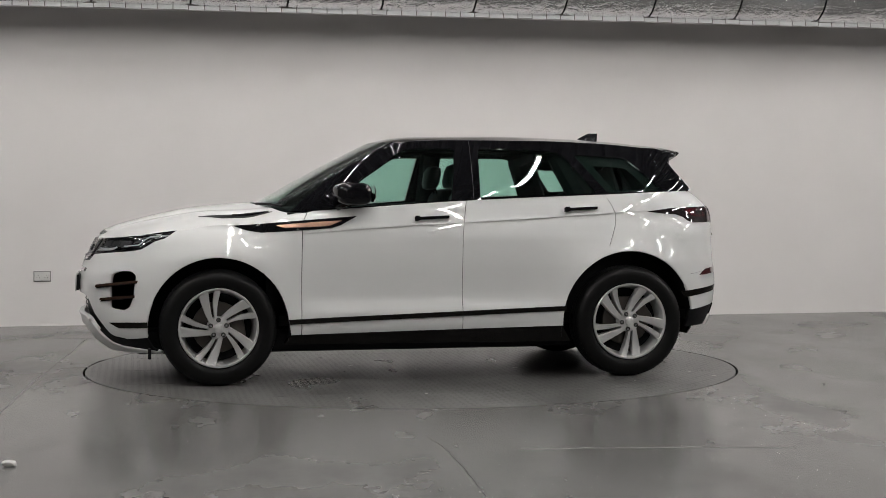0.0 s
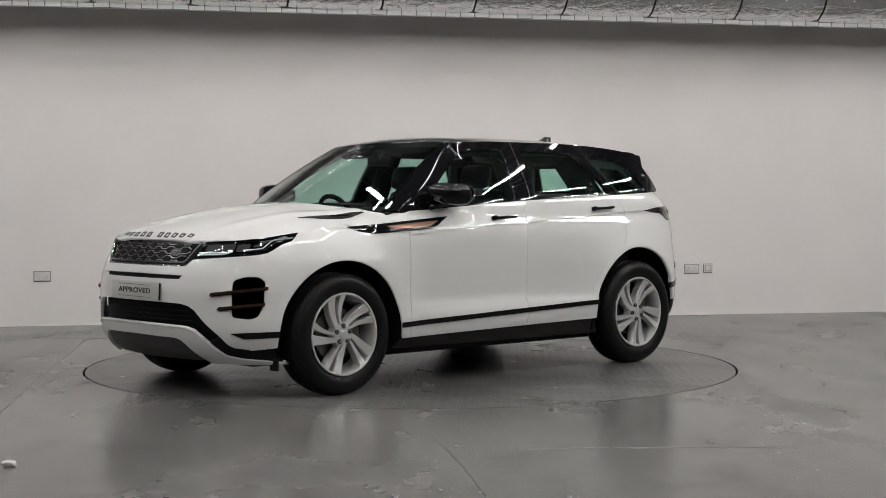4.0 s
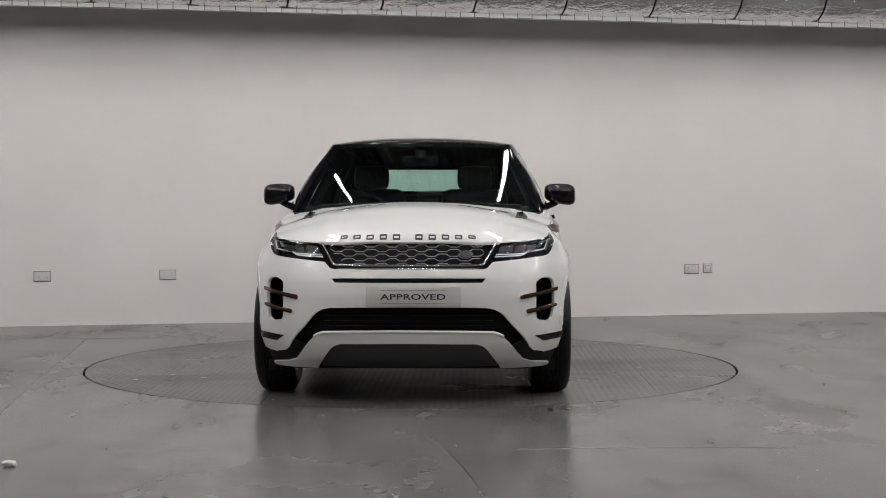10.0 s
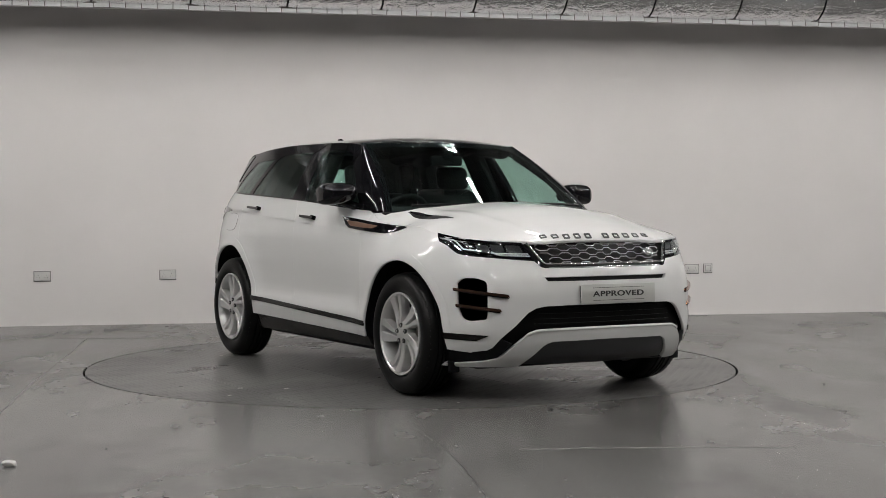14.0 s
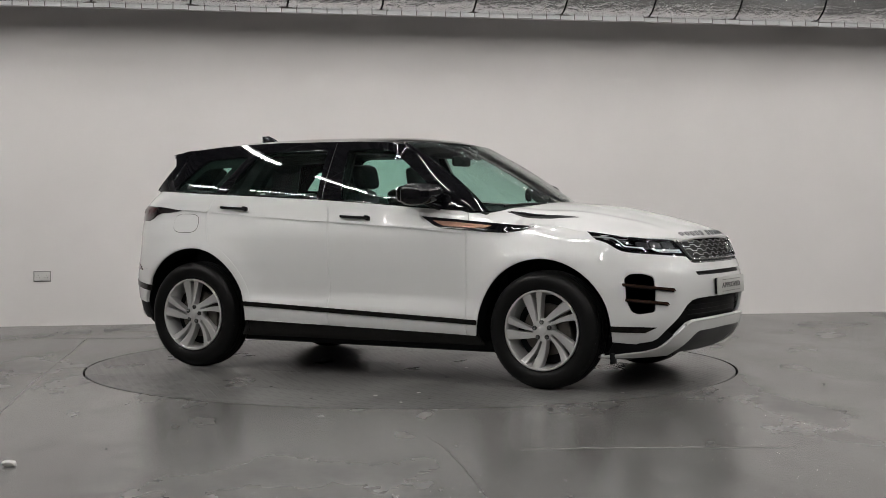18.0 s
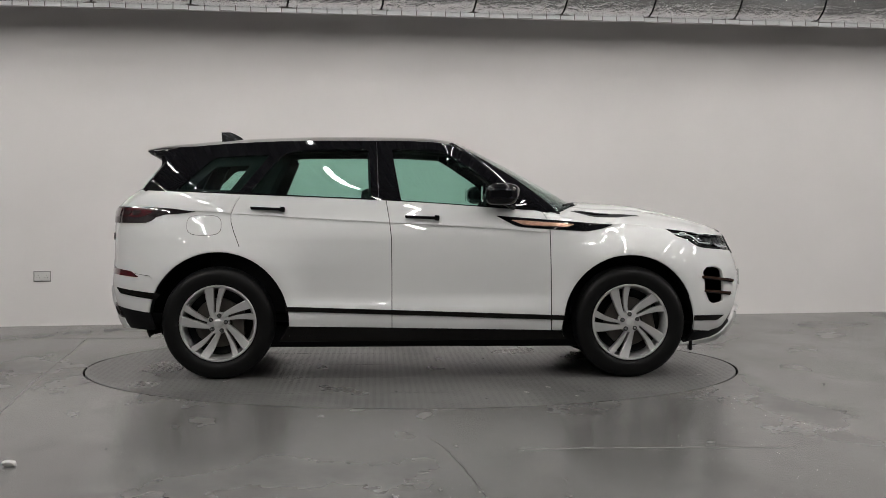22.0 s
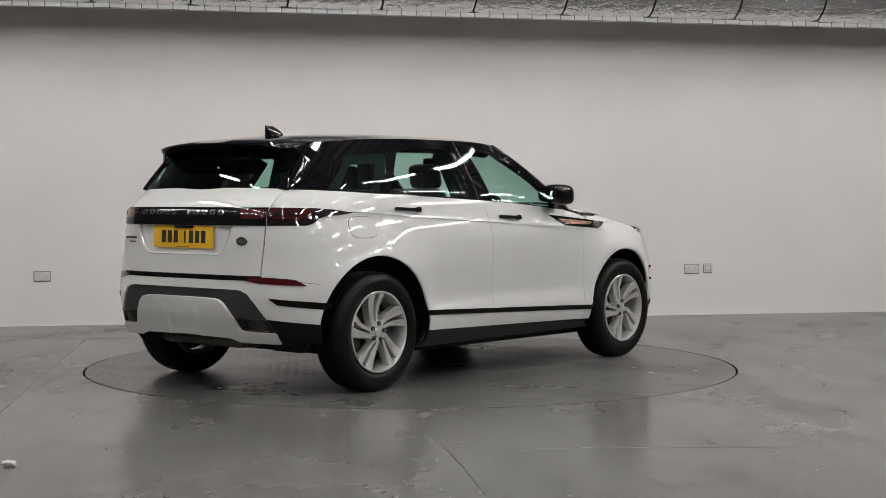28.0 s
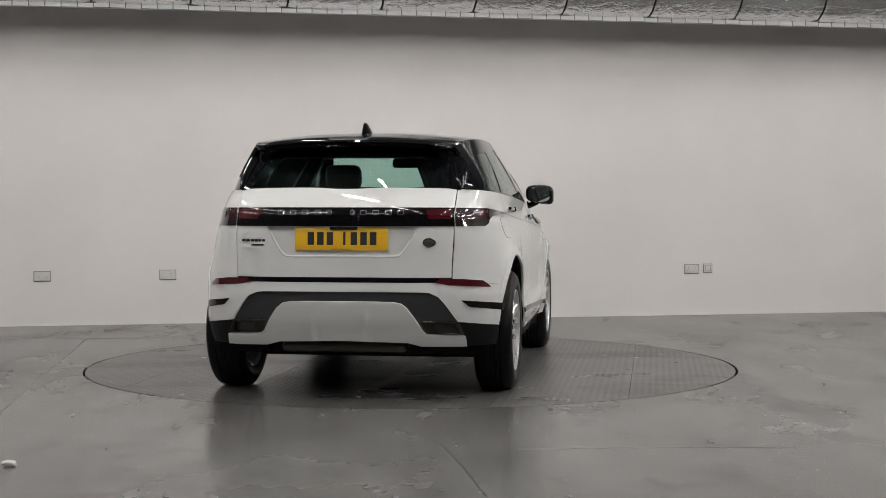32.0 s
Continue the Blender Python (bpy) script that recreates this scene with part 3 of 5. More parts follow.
# greenhouse
def belt(x):
    return lerp(x, (-1.93, 1.229), (-1.49, 1.211), (-1.2, 1.198), (-0.88, 1.187), (-0.375, 1.164), (0.03, 1.142), (0.40, 1.115), (0.63, 1.099), (0.80, 1.090))


def belt_y(x):
    return lerp(x, (-1.95, 0.58), (-1.85, 0.665), (-1.75, 0.722), (-1.6, 0.775), (-1.5, 0.800), (-1.1, 0.836), (-0.6, 0.857), (-0.2, 0.867), (0.3, 0.860), (0.6, 0.835), (0.85, 0.800))


def rail(x):
    """Height of the roof's edge."""
    return lerp(x, (-1.90, 1.470), (-1.6, 1.508), (-1.2, 1.540), (-0.7, 1.556), (-0.2, 1.556), (0.05, 1.548), (0.20, 1.530), (0.32, 1.49))


def rail_y(x):
    return lerp(x, (-1.90, 0.570), (-1.5, 0.625), (-1.0, 0.652), (-0.4, 0.648), (0.0, 0.630), (0.22, 0.592), (0.4, 0.58))


def green(x, z):
    """The slanting upper side of the car."""
    zb, zr = belt(x), rail(x)
    if x > 0.17:
        zr = 1.535
        yr = 0.595
    else:
        yr = rail_y(x)
    t = (z - zb) / (zr - zb)
    tt = max(t, 0.0) ** 1.22 if t > 0 else t
    y = belt_y(x) + (yr - belt_y(x)) * tt
    # in front the pillar bends inwards to the windscreen
    return (x, y, z)


def roof_z(x):
    return lerp(x, (-1.92, 1.505), (-1.7, 1.535), (-1.4, 1.570), (-0.98, 1.592), (-0.57, 1.601), (0.0, 1.594), (0.13, 1.582), (0.26, 1.552), (0.32, 1.522))


def roof(x, y):
    e = min(abs(y) / rail_y(x), 1.0)
    zr = min(rail(x), roof_z(x) - 0.012)
    return (x, y, zr + (roof_z(x) - zr) * (1 - e ** 2.6))


def screen(y, z):
    """The windscreen, bowed in plan."""
    xc = lerp(z, (1.07, 1.145), (1.106, 1.085), (1.17, 0.985), (1.24, 0.864), (1.33, 0.702), (1.40, 0.571), (1.48, 0.411), (1.555, 0.252))
    c = lerp(z, (1.09, 0.41), (1.3, 0.33), (1.55, 0.25))
    return (xc - c * 0.6 * (abs(y) / 0.775) ** 2.2, y, z)


def hatch(y, z):
    """The rear window."""
    xc = lerp(z, (1.20, -1.960), (1.226, -1.945), (1.40, -1.800), (1.50, -1.715))
    return (xc + 0.17 * y * y + 0.10 * y ** 4, y, z)


def arch_edge(ax, a0, a1, r=None, n=24):
    r = r or (0.438 if ax > 0 else 0.460)
    return arc(ax, HUB_Z + 0.002, r, a0, a1, n, r * 1.015)


def build_wheel():
    """Seen from outside: x to the right, z up, outside towards -y."""
    w = new("wheel")
    t0, t1 = -0.118, 0.118
    prof = [(0.250, t0 + 0.020), (0.262, t0 + 0.010), (0.285, t0 + 0.003), (0.312, t0), (0.335, t0 + 0.008), (0.350, t0 + 0.020), (0.360, t0 + 0.036), (0.3645, t0 + 0.06), (0.3652, -0.050), (0.358, -0.048), (0.358, -0.042), (0.3655, -0.040), (0.366, -0.016), (0.358, -0.014), (0.358, -0.008), (0.366, -0.006),
            (0.366, 0.006), (0.358, 0.008), (0.358, 0.014), (0.366, 0.016), (0.3655, 0.040), (0.358, 0.042), (0.358, 0.048), (0.3652, 0.050), (0.3645, t1 - 0.06), (0.360, t1 - 0.036), (0.350, t1 - 0.020), (0.312, t1), (0.285, t1 - 0.003), (0.250, t1 - 0.02), (0.238, 0.0)]
    tyre = lathe("tyre", prof, RUBBER, w, "black rubber tyre", n=72, closed=True)
    for i in range(60):
        a = 2 * math.pi * i / 60
        for s in (-1, 1):
            bm = bmesh.new()
            add_box(bm, -0.003, 0.003, -0.014, 0.014, 0.346, 0.3575, 0, Matrix.Rotation(a + s * 0.02, 4, "Y") @ Matrix.Translation((0, s * 0.078, 0)))
            if i == 0:
                lug = part("tread_block", bm, RUBBER, tyre, smooth=0)
                lug_mesh = {s: lug.data} if s == -1 else {**lug_mesh, s: lug.data}
            else:
                bm.free()
                o = new("tread_block", lug_mesh[s])
                o.parent = tyre
                o.rotation_euler = (0, a, 0)
    rimob = lathe("rim", [(0.2485, -0.100), (0.2495, -0.107), (0.246, -0.111), (0.238, -0.110), (0.233, -0.100), (0.229, -0.082), (0.226, -0.066), (0.230, -0.064), (0.242, -0.085)],
                  ALLOY, w, "bright silver alloy rim", n=72, closed=True)

    lathe("barrel", [(0.226, -0.067), (0.216, 0.0), (0.210, 0.09), (0.246, 0.105), (0.246, 0.09), (0.228, 0.0), (0.229, -0.065)], ALLOY, rimob, "silver inside of the rim", n=60, closed=True)

    def spoke(a_out, a_in, sag):
        """a_out, a_in: the two edges' angles at the rim and at the hub, in degrees."""
        rows = 10
        verts, faces = [], []
        for i in range(rows + 1):
            t = i / rows
            y = -0.092 - 0.012 * t ** 2 + 0.008 * math.sin(math.pi * t)
            ed = []
            for k in (0, 1):
                p = Vector((0.066 * math.cos(radians(a_in[k])), 0.066 * math.sin(radians(a_in[k]))))
                q = Vector((0.238 * math.cos(radians(a_out[k])), 0.238 * math.sin(radians(a_out[k]))))
                d = q - p
                ed.append(p + d * t + Vector((d.y, -d.x)) * sag * math.sin(math.pi * t))
            for f, dy in [(0.0, 0.055), (0.0, 0.006), (0.09, 0.0), (0.91, 0.0), (1.0, 0.006), (1.0, 0.055)]:
                c = ed[0].lerp(ed[1], f)
                verts.append((c.x, y + dy, c.y))
        for i in range(rows):
            for k in range(5):
                faces.append((i * 6 + k, i * 6 + k + 1, (i + 1) * 6 + k + 1, (i + 1) * 6 + k))
            faces.append((i * 6 + 5, i * 6, (i + 1) * 6, (i + 1) * 6 + 5))
        return mesh("spoke", verts, faces, ALLOY, rimob, smooth=30)
    wide = spoke((112, 96), (142, 113), -0.02)
    thin = spoke((87.5, 76.5), (103, 89), -0.045)
    for i in range(1, 5):
        for src in (wide, thin):
            o = new("spoke", src.data)
            o.parent = rimob
            o.rotation_euler = (0, radians(72 * i), 0)
    lathe("hub", [(0.0, -0.094), (0.045, -0.094), (0.066, -0.090), (0.072, -0.080), (0.072, -0.03), (0.0, -0.03)], ALLOY, rimob, n=40)
    lathe("hub_cap", [(0.0, -0.101), (0.024, -0.100), (0.029, -0.097), (0.030, -0.090)], ALLOY, rimob, "round silver hub cap", n=32)
    for i in range(5):
        a = radians(81 + 72 * i)
        bm = bmesh.new()
        bmesh.ops.create_cone(bm, segments=20, radius1=0.0145, radius2=0.0145, depth=0.012, cap_ends=True)
        bmesh.ops.transform(bm, matrix=Matrix.Translation((0.051 * math.cos(a), -0.093, 0.051 * math.sin(a))) @ Matrix.Rotation(radians(90), 4, "X"), verts=bm.verts)
        part("nut_recess", bm, INK, rimob)
        bm = bmesh.new()
        bmesh.ops.create_cone(bm, segments=6, radius1=0.0095, radius2=0.0085, depth=0.014, cap_ends=True)
        bmesh.ops.transform(bm, matrix=Matrix.Translation((0.051 * math.cos(a), -0.098, 0.051 * math.sin(a))) @ Matrix.Rotation(radians(90), 4, "X"), verts=bm.verts)
        part("wheel_nut", bm, CHROME, rimob, "chrome wheel nut")
    lathe("brake_disc", [(0.05, -0.015), (0.158, -0.015), (0.160, -0.010), (0.160, 0.008), (0.05, 0.008)], STEEL, w, "dark steel brake disc", n=48)
    box("brake_caliper", 0.085, 0.165, -0.045, 0.04, -0.09, 0.09, STEEL, w, "grey brake caliper", bevel=0.012)
    lathe("backing", [(0.0, 0.020), (0.20, 0.020), (0.212, 0.012)], PLASTIC, w, n=32)
    return w


def words(name, text, size, mat, parent, m, label=""):
    """Raised lettering as a mesh."""
    cu = bpy.data.curves.new(name, "FONT")
    cu.body, cu.size, cu.extrude, cu.align_x, cu.align_y = text, size, 0.0012, "CENTER", "CENTER"
    cu.space_character = 1.06
    cu.offset = 0.0009
    tmp = new(name, cu)
    bpy.context.view_layer.update()
    me = bpy.data.meshes.new_from_object(tmp.evaluated_get(bpy.context.evaluated_depsgraph_get()))
    bpy.data.objects.remove(tmp)
    me.materials.clear()
    me.materials.append(mat)
    ob = new(name, me)
    ob.parent = parent
    ob.matrix_basis = m
    if label:
        ob["label"] = label
    return ob


def oval(u, v, a, b, n=24, p=1.0):
    return [(u + a * math.copysign(abs(math.cos(2 * math.pi * i / n)) ** p, math.cos(2 * math.pi * i / n)),
             v + b * math.copysign(abs(math.sin(2 * math.pi * i / n)) ** p, math.sin(2 * math.pi * i / n))) for i in range(n)]


def wing_joint():
    """The joint of wing and bumper, from the wheel arch up to the headlamp."""
    a = arch_edge(AXLE, 22, 22, None, 1)[0]
    b = (front(1.06, 0.912)[0], 0.912)
    knots = [a, (1.768, 0.62), (1.735, 0.74), (1.700, 0.83), b]
    return spline(knots, 5)


def build_front(car):
    lamp_low = [(0.0, 0.775), (0.448, 0.775), (0.476, 0.781), (0.514, 0.815), (0.70, 0.829), (0.883, 0.842), (0.945, 0.853), (0.985, 0.875), (1.028, 0.902)]
    gulf = [(0.0, 0.565), (0.30, 0.565), (0.448, 0.561), (0.505, 0.550), (0.55, 0.525), (0.62, 0.447), (0.698, 0.377), (0.745, 0.325), (0.78, 0.308), (0.86, 0.298)]
    side = [(way(front, z, x=x), z) for x, z in list(reversed(wing_joint())) + arch_edge(AXLE, 22, -7, None, 8)[1:]]
    half = lamp_low + side + [(way(front, 0.295, x=1.9), 0.292)] + list(reversed(gulf))
    slot = both([(0.0, 0.729), (0.461, 0.727), (0.436, 0.702), (0.0, 0.702)])
    fog = rounded([(0.786, 0.700), (0.850, 0.722), (0.930, 0.720), (0.974, 0.690), (0.972, 0.565), (0.936, 0.490), (0.89, 0.474), (0.784, 0.486)], 0.02)
    bumper = panel("front_bumper", [both(half), slot, fog, [(-a, b) for a, b in fog]], front, WHITE, car, "white front bumper", step=0.026, thick=0.02)[0]
    panel("bumper_slot", both([(0.0, 0.735), (0.47, 0.733), (0.445, 0.696), (0.0, 0.696)]), front, PLASTIC, bumper, "black slot", off=-0.022, thick=0.01)
    panel("fog_vent", [(0.88 + (a - 0.88) * 1.08, 0.6 + (b - 0.6) * 1.06) for a, b in fog], front, PLASTIC, bumper, "black side air vent", off=-0.03, thick=0.01, mirror=True)
    for (s0, z0), (s1, z1) in (((0.655, 0.612), (0.99, 0.648)), ((0.700, 0.530), (0.975, 0.557))):
        d = 0.0085
        panel("vent_blade", rounded([(s0, z0), (s0 + 0.012, z0 + 2 * d), (s1, z1 + 1.6 * d), (s1, z1 + 0.2 * d)], 0.004), front, BLADE, bumper, "dark copper-coloured vent blade", off=0.014, thick=0.02, mirror=True, step=0.03)
        panel("blade_underside", rounded([(s0 + 0.004, z0 - 0.007), (s0 + 0.02, z0 + 0.004), (s1, z1 + 0.4 * d), (s1, z1 - 0.5 * d)], 0.003), front, BLACK, bumper, off=0.010, thick=0.02, mirror=True, step=0.03)
    # air intake, lower trim, skid plate
    s_arch = way(front, 0.28, x=1.775)
    panel("air_intake", both([(0.0, 0.590), (0.46, 0.586), (0.58, 0.545), (0.66, 0.45), (0.73, 0.385), (0.79, 0.325), (0.80, 0.26), (0.55, 0.23), (0.0, 0.235)]), front, MESHY, car, "black lower air intake", off=-0.05, thick=0.01)
    for z in (0.455, 0.485, 0.515, 0.545):
        tube("intake_bar", [on(front, -0.5 + i * 0.05, z, -0.038) for i in range(21)], 0.003, MESHY, car, n=6)
    panel("lower_trim", rounded([(0.628, 0.338), (0.700, 0.372), (0.745, 0.322), (0.785, 0.304), (0.87, 0.294), (s_arch, 0.290), (s_arch, 0.226), (1.05, 0.214), (0.82, 0.230), (0.72, 0.254)], 0.006), front, PLASTIC, car, "black lower corner trim", off=-0.006, thick=0.02, mirror=True, step=0.03)
    skid = [(0.0, 0.432), (0.30, 0.431), (0.466, 0.426), (0.528, 0.410), (0.575, 0.373), (0.622, 0.331), (0.68, 0.282), (0.718, 0.258), (0.795, 0.240), (0.95, 0.226), (1.05, 0.216), (1.08, 0.207), (0.85, 0.206), (0.569, 0.212), (0.529, 0.253), (0.447, 0.333), (0.42, 0.350), (0.385, 0.360), (0.0, 0.364)]
    panel("skid_plate", both(skid), front, SILVER, car, "silver front skid plate", off=0.006, thick=0.03, step=0.03)
    tube("skid_edge", [on(front, s, z, 0.003) for s, z in spline([(-0.545, 0.400), (-0.50, 0.418), (-0.45, 0.424), (-0.2, 0.429), (0.0, 0.430), (0.2, 0.429), (0.45, 0.424), (0.50, 0.418), (0.545, 0.400)], 5)], 0.009, SILVER, car, n=8)
    panel("skid_panel", both([(0.0, 0.368), (0.39, 0.362), (0.44, 0.338), (0.53, 0.248), (0.55, 0.212), (0.0, 0.205)]), front, SATIN, car, "dark grey lower panel", off=-0.012, thick=0.012, step=0.05)
    panel("bumper_strip", [(0.766, 0.394), (way(front, 0.4, x=1.90), 0.400), (way(front, 0.4, x=1.776), 0.404), (way(front, 0.4, x=1.776), 0.369), (0.842, 0.362)], front, SILLBLACK, car, "gloss black bumper strip", off=0.005, thick=0.008, mirror=True, step=0.03)
    panel("parking_sensor", oval(0.722, 0.498, 0.010, 0.010, 14), front, WHITE, bumper, off=0.003, thick=0.004, mirror=True, step=0.01)
    for sgn in (1, -1):
        flap = box("mud_flap", 1.752, 1.772, -0.035, 0.035, 0.168, 0.235, PLASTIC, car, "small black air deflector", bevel=0.006)
        flap.matrix_basis = pose(0, sgn * 0.80, 0)
    # grille
    grille = panel("grille", both([(0.0, 0.925), (0.555, 0.921), (0.56, 0.900), (0.500, 0.800), (0.478, 0.779), (0.446, 0.770), (0.0, 0.770)]), front, MESHY, car, "black grille with bright mesh", off=-0.034, thick=0.012, step=0.04)[0]
    for r in range(5):
        z0 = 0.909 - r * 0.0255
        lim = 0.515 - (0.915 - z0) * 0.62
        pts, s, k = [], -0.532, 0
        while s < 0.532:
            up = 0.0062 if (k + r) % 2 else -0.0062
            for q in (s, s + 0.046):
                if abs(q) < lim:
                    pts.append(on(front, q, z0 + up, -0.010))
            s += 0.0665
            k += 1
        tube("mesh_bar", pts, 0.0024, GRID, grille, "bright grille mesh", n=6)
    tube("grille_frame", [on(front, s, z, -0.002) for s, z in spline([(-0.532, 0.918), (-0.505, 0.872), (-0.468, 0.816), (-0.448, 0.802), (-0.40, 0.799), (-0.2, 0.798), (0, 0.798), (0.2, 0.798), (0.40, 0.799), (0.448, 0.802), (0.468, 0.816), (0.505, 0.872), (0.532, 0.918)], 4)], 0.0058, DULL, grille, "satin chrome grille surround", n=8)
    tube("grille_lip", [on(front, s, 0.781, -0.004) for s in [-0.43 + i * 0.043 for i in range(21)]], 0.0035, DULL, grille, n=6)
    panel("badge", oval(0.360, 0.858, 0.042, 0.022), front, DULL, grille, "oval dark grey badge", off=0.004, thick=0.012, step=0.02)
    panel("badge_face", oval(0.360, 0.858, 0.034, 0.016), front, SATIN, grille, off=0.006, thick=0.004, step=0.02)
    for i, (w, z) in enumerate(((0.020, 0.862), (0.016, 0.852))):
        panel("badge_bar", [(0.360 - w, z - 0.003), (0.360 + w, z - 0.003), (0.360 + w, z + 0.003), (0.360 - w, z + 0.003)], front, CHROME, grille, off=0.008, thick=0.003, step=0.02)
    # headlamps
    shell = [(0.470, 0.772), (0.445, 0.772), (0.505, 0.838), (0.560, 0.921), (0.743, 0.929), (0.916, 0.945), (1.04, 0.962), (1.148, 0.974), (1.10, 0.920), (1.035, 0.898), (0.99, 0.870), (0.95, 0.848), (0.885, 0.836), (0.70, 0.823), (0.520, 0.809)]
    lens = [(0.520, 0.830), (0.562, 0.916), (0.743, 0.925), (0.916, 0.941), (1.04, 0.958), (1.140, 0.970), (1.092, 0.925), (1.028, 0.904), (0.985, 0.877), (0.945, 0.856), (0.883, 0.844), (0.70, 0.831)]
    for sgn in (1, -1):
        def sf(s, z, sgn=sgn):
            p = front(abs(s) if s > 0 else s, z)
            return (p[0], sgn * p[1], p[2])
        lamp = panel("headlamp", shell, sf, BLACK, car, "black headlamp with clear lens and bright strips", off=-0.040, thick=0.01, step=0.04)[0]
        panel("lens", lens, sf, CLEAR, lamp, "clear headlamp lens", off=-0.001, thick=0.003, step=0.04)
        panel("lamp_rim", [shell, [(0.70 + (a - 0.70) * 0.975, 0.868 + (b - 0.868) * 0.86) for a, b in lens]], sf, BLACK, lamp, off=-0.004, thick=0.02, step=0.04)
        for a, b in ((0.565, 0.655), (0.665, 0.745), (0.755, 0.835)):
            panel("projector", rounded([(a, 0.872), (a + 0.006, 0.908), (b, 0.914), (b - 0.006, 0.876)], 0.006), sf, SATIN, lamp, "dark grey projector module", off=-0.018, thick=0.02, step=0.02)
            panel("projector_trim", rounded([(a + 0.012, 0.866), (a + 0.012, 0.871), (b - 0.01, 0.875), (b - 0.01, 0.870)], 0.001), sf, CHROME, lamp, off=-0.018, thick=0.01, step=0.03)
        # the first three strips carry their lamp highlight as plain white colour
        tube("light_strip", [on(sf, s, z, -0.008) for s, z in spline([(0.529, 0.858), (0.60, 0.858), (0.715, 0.860), (0.742, 0.868)], 4)], 0.0045, STRIP_GLINT, lamp, n=6)
        tube("light_strip", [on(sf, s, z, -0.008) for s, z in spline([(0.527, 0.846), (0.62, 0.848), (0.70, 0.852), (0.742, 0.868)], 4)], 0.0045, STRIP_GLINT, lamp, n=6)
        tube("light_strip", [on(sf, s, z, -0.012) for s, z in ((0.80, 0.874), (0.86, 0.878), (0.915, 0.884), (0.955, 0.920), (0.985, 0.938), (1.04, 0.947))], 0.0042, STRIP_GLINT, lamp, n=6)
        tube("light_strip", [on(sf, s, z, -0.014) for s, z in ((0.925, 0.872), (0.968, 0.902), (1.0, 0.925), (1.07, 0.940))], 0.004, CHROME, lamp, n=6)
        panel("reflector", rounded([(0.85, 0.895), (0.90, 0.90), (0.945, 0.935), (0.90, 0.930)], 0.006), sf, CHROME, lamp, off=-0.028, thick=0.01, step=0.02)
    # number plate board with a dealer's word
    plate = box("front_plate", -0.004, 0.004, -0.262, 0.262, -0.0555, 0.0555, PLATE_GREY, car, "pale grey plate in the number plate's place", bevel=0.002)
    plate.matrix_basis = pose(2.224, 0.030, 0.6245, 0, -3, 0)
    face = Matrix(((0, 0, 1, 0.0045), (1, 0, 0, 0.0), (0, 1, 0, 0.0), (0, 0, 0, 1)))
    words("plate_word", "APPROVED", 0.043, INK, plate, face @ Matrix.Diagonal((1.62, 1, 1, 1)))
    for z in (-0.036, 0.036):
        box("plate_line", 0.004, 0.0052, -0.18, 0.18, z - 0.0012, z + 0.0012, INK, plate)
    box("plate_holder", -0.02, -0.004, -0.255, 0.255, -0.05, 0.05, PLASTIC, plate, bevel=0.003)
    # ten raised letters of the maker's line, as plain bars
    for i in range(10):
        y = -0.368 + 0.0745 * i + (0.052 if i > 4 else 0)
        x = next(2.08 - 0.002 * k for k in range(60) if bonnet(2.08 - 0.002 * k, y)[2] > 0.950)
        panel("bonnet_bar", [rounded([(x - 0.017, y - 0.021), (x - 0.017, y + 0.021), (x + 0.013, y + 0.021), (x + 0.013, y - 0.021)], 0.006), [(x - 0.009, y - 0.013), (x - 0.009, y + 0.013), (x + 0.005, y + 0.013), (x + 0.005, y - 0.013)]], bonnet, SATIN, car, "dark grey bar in place of a raised letter", off=0.004, thick=0.005, step=0.02)


def rear_joint():
    """The joint of rear quarter and bumper, from the wheel arch to the tailgate."""
    x, z = arch_edge(-AXLE, 150, 150, None, 1)[0]
    return [(way(rear, z, x=x) - 0.005, z + 0.03), (0.98, 0.668), (0.86, 0.682), (0.74, 0.694), (gate_s(0.71), 0.702)]


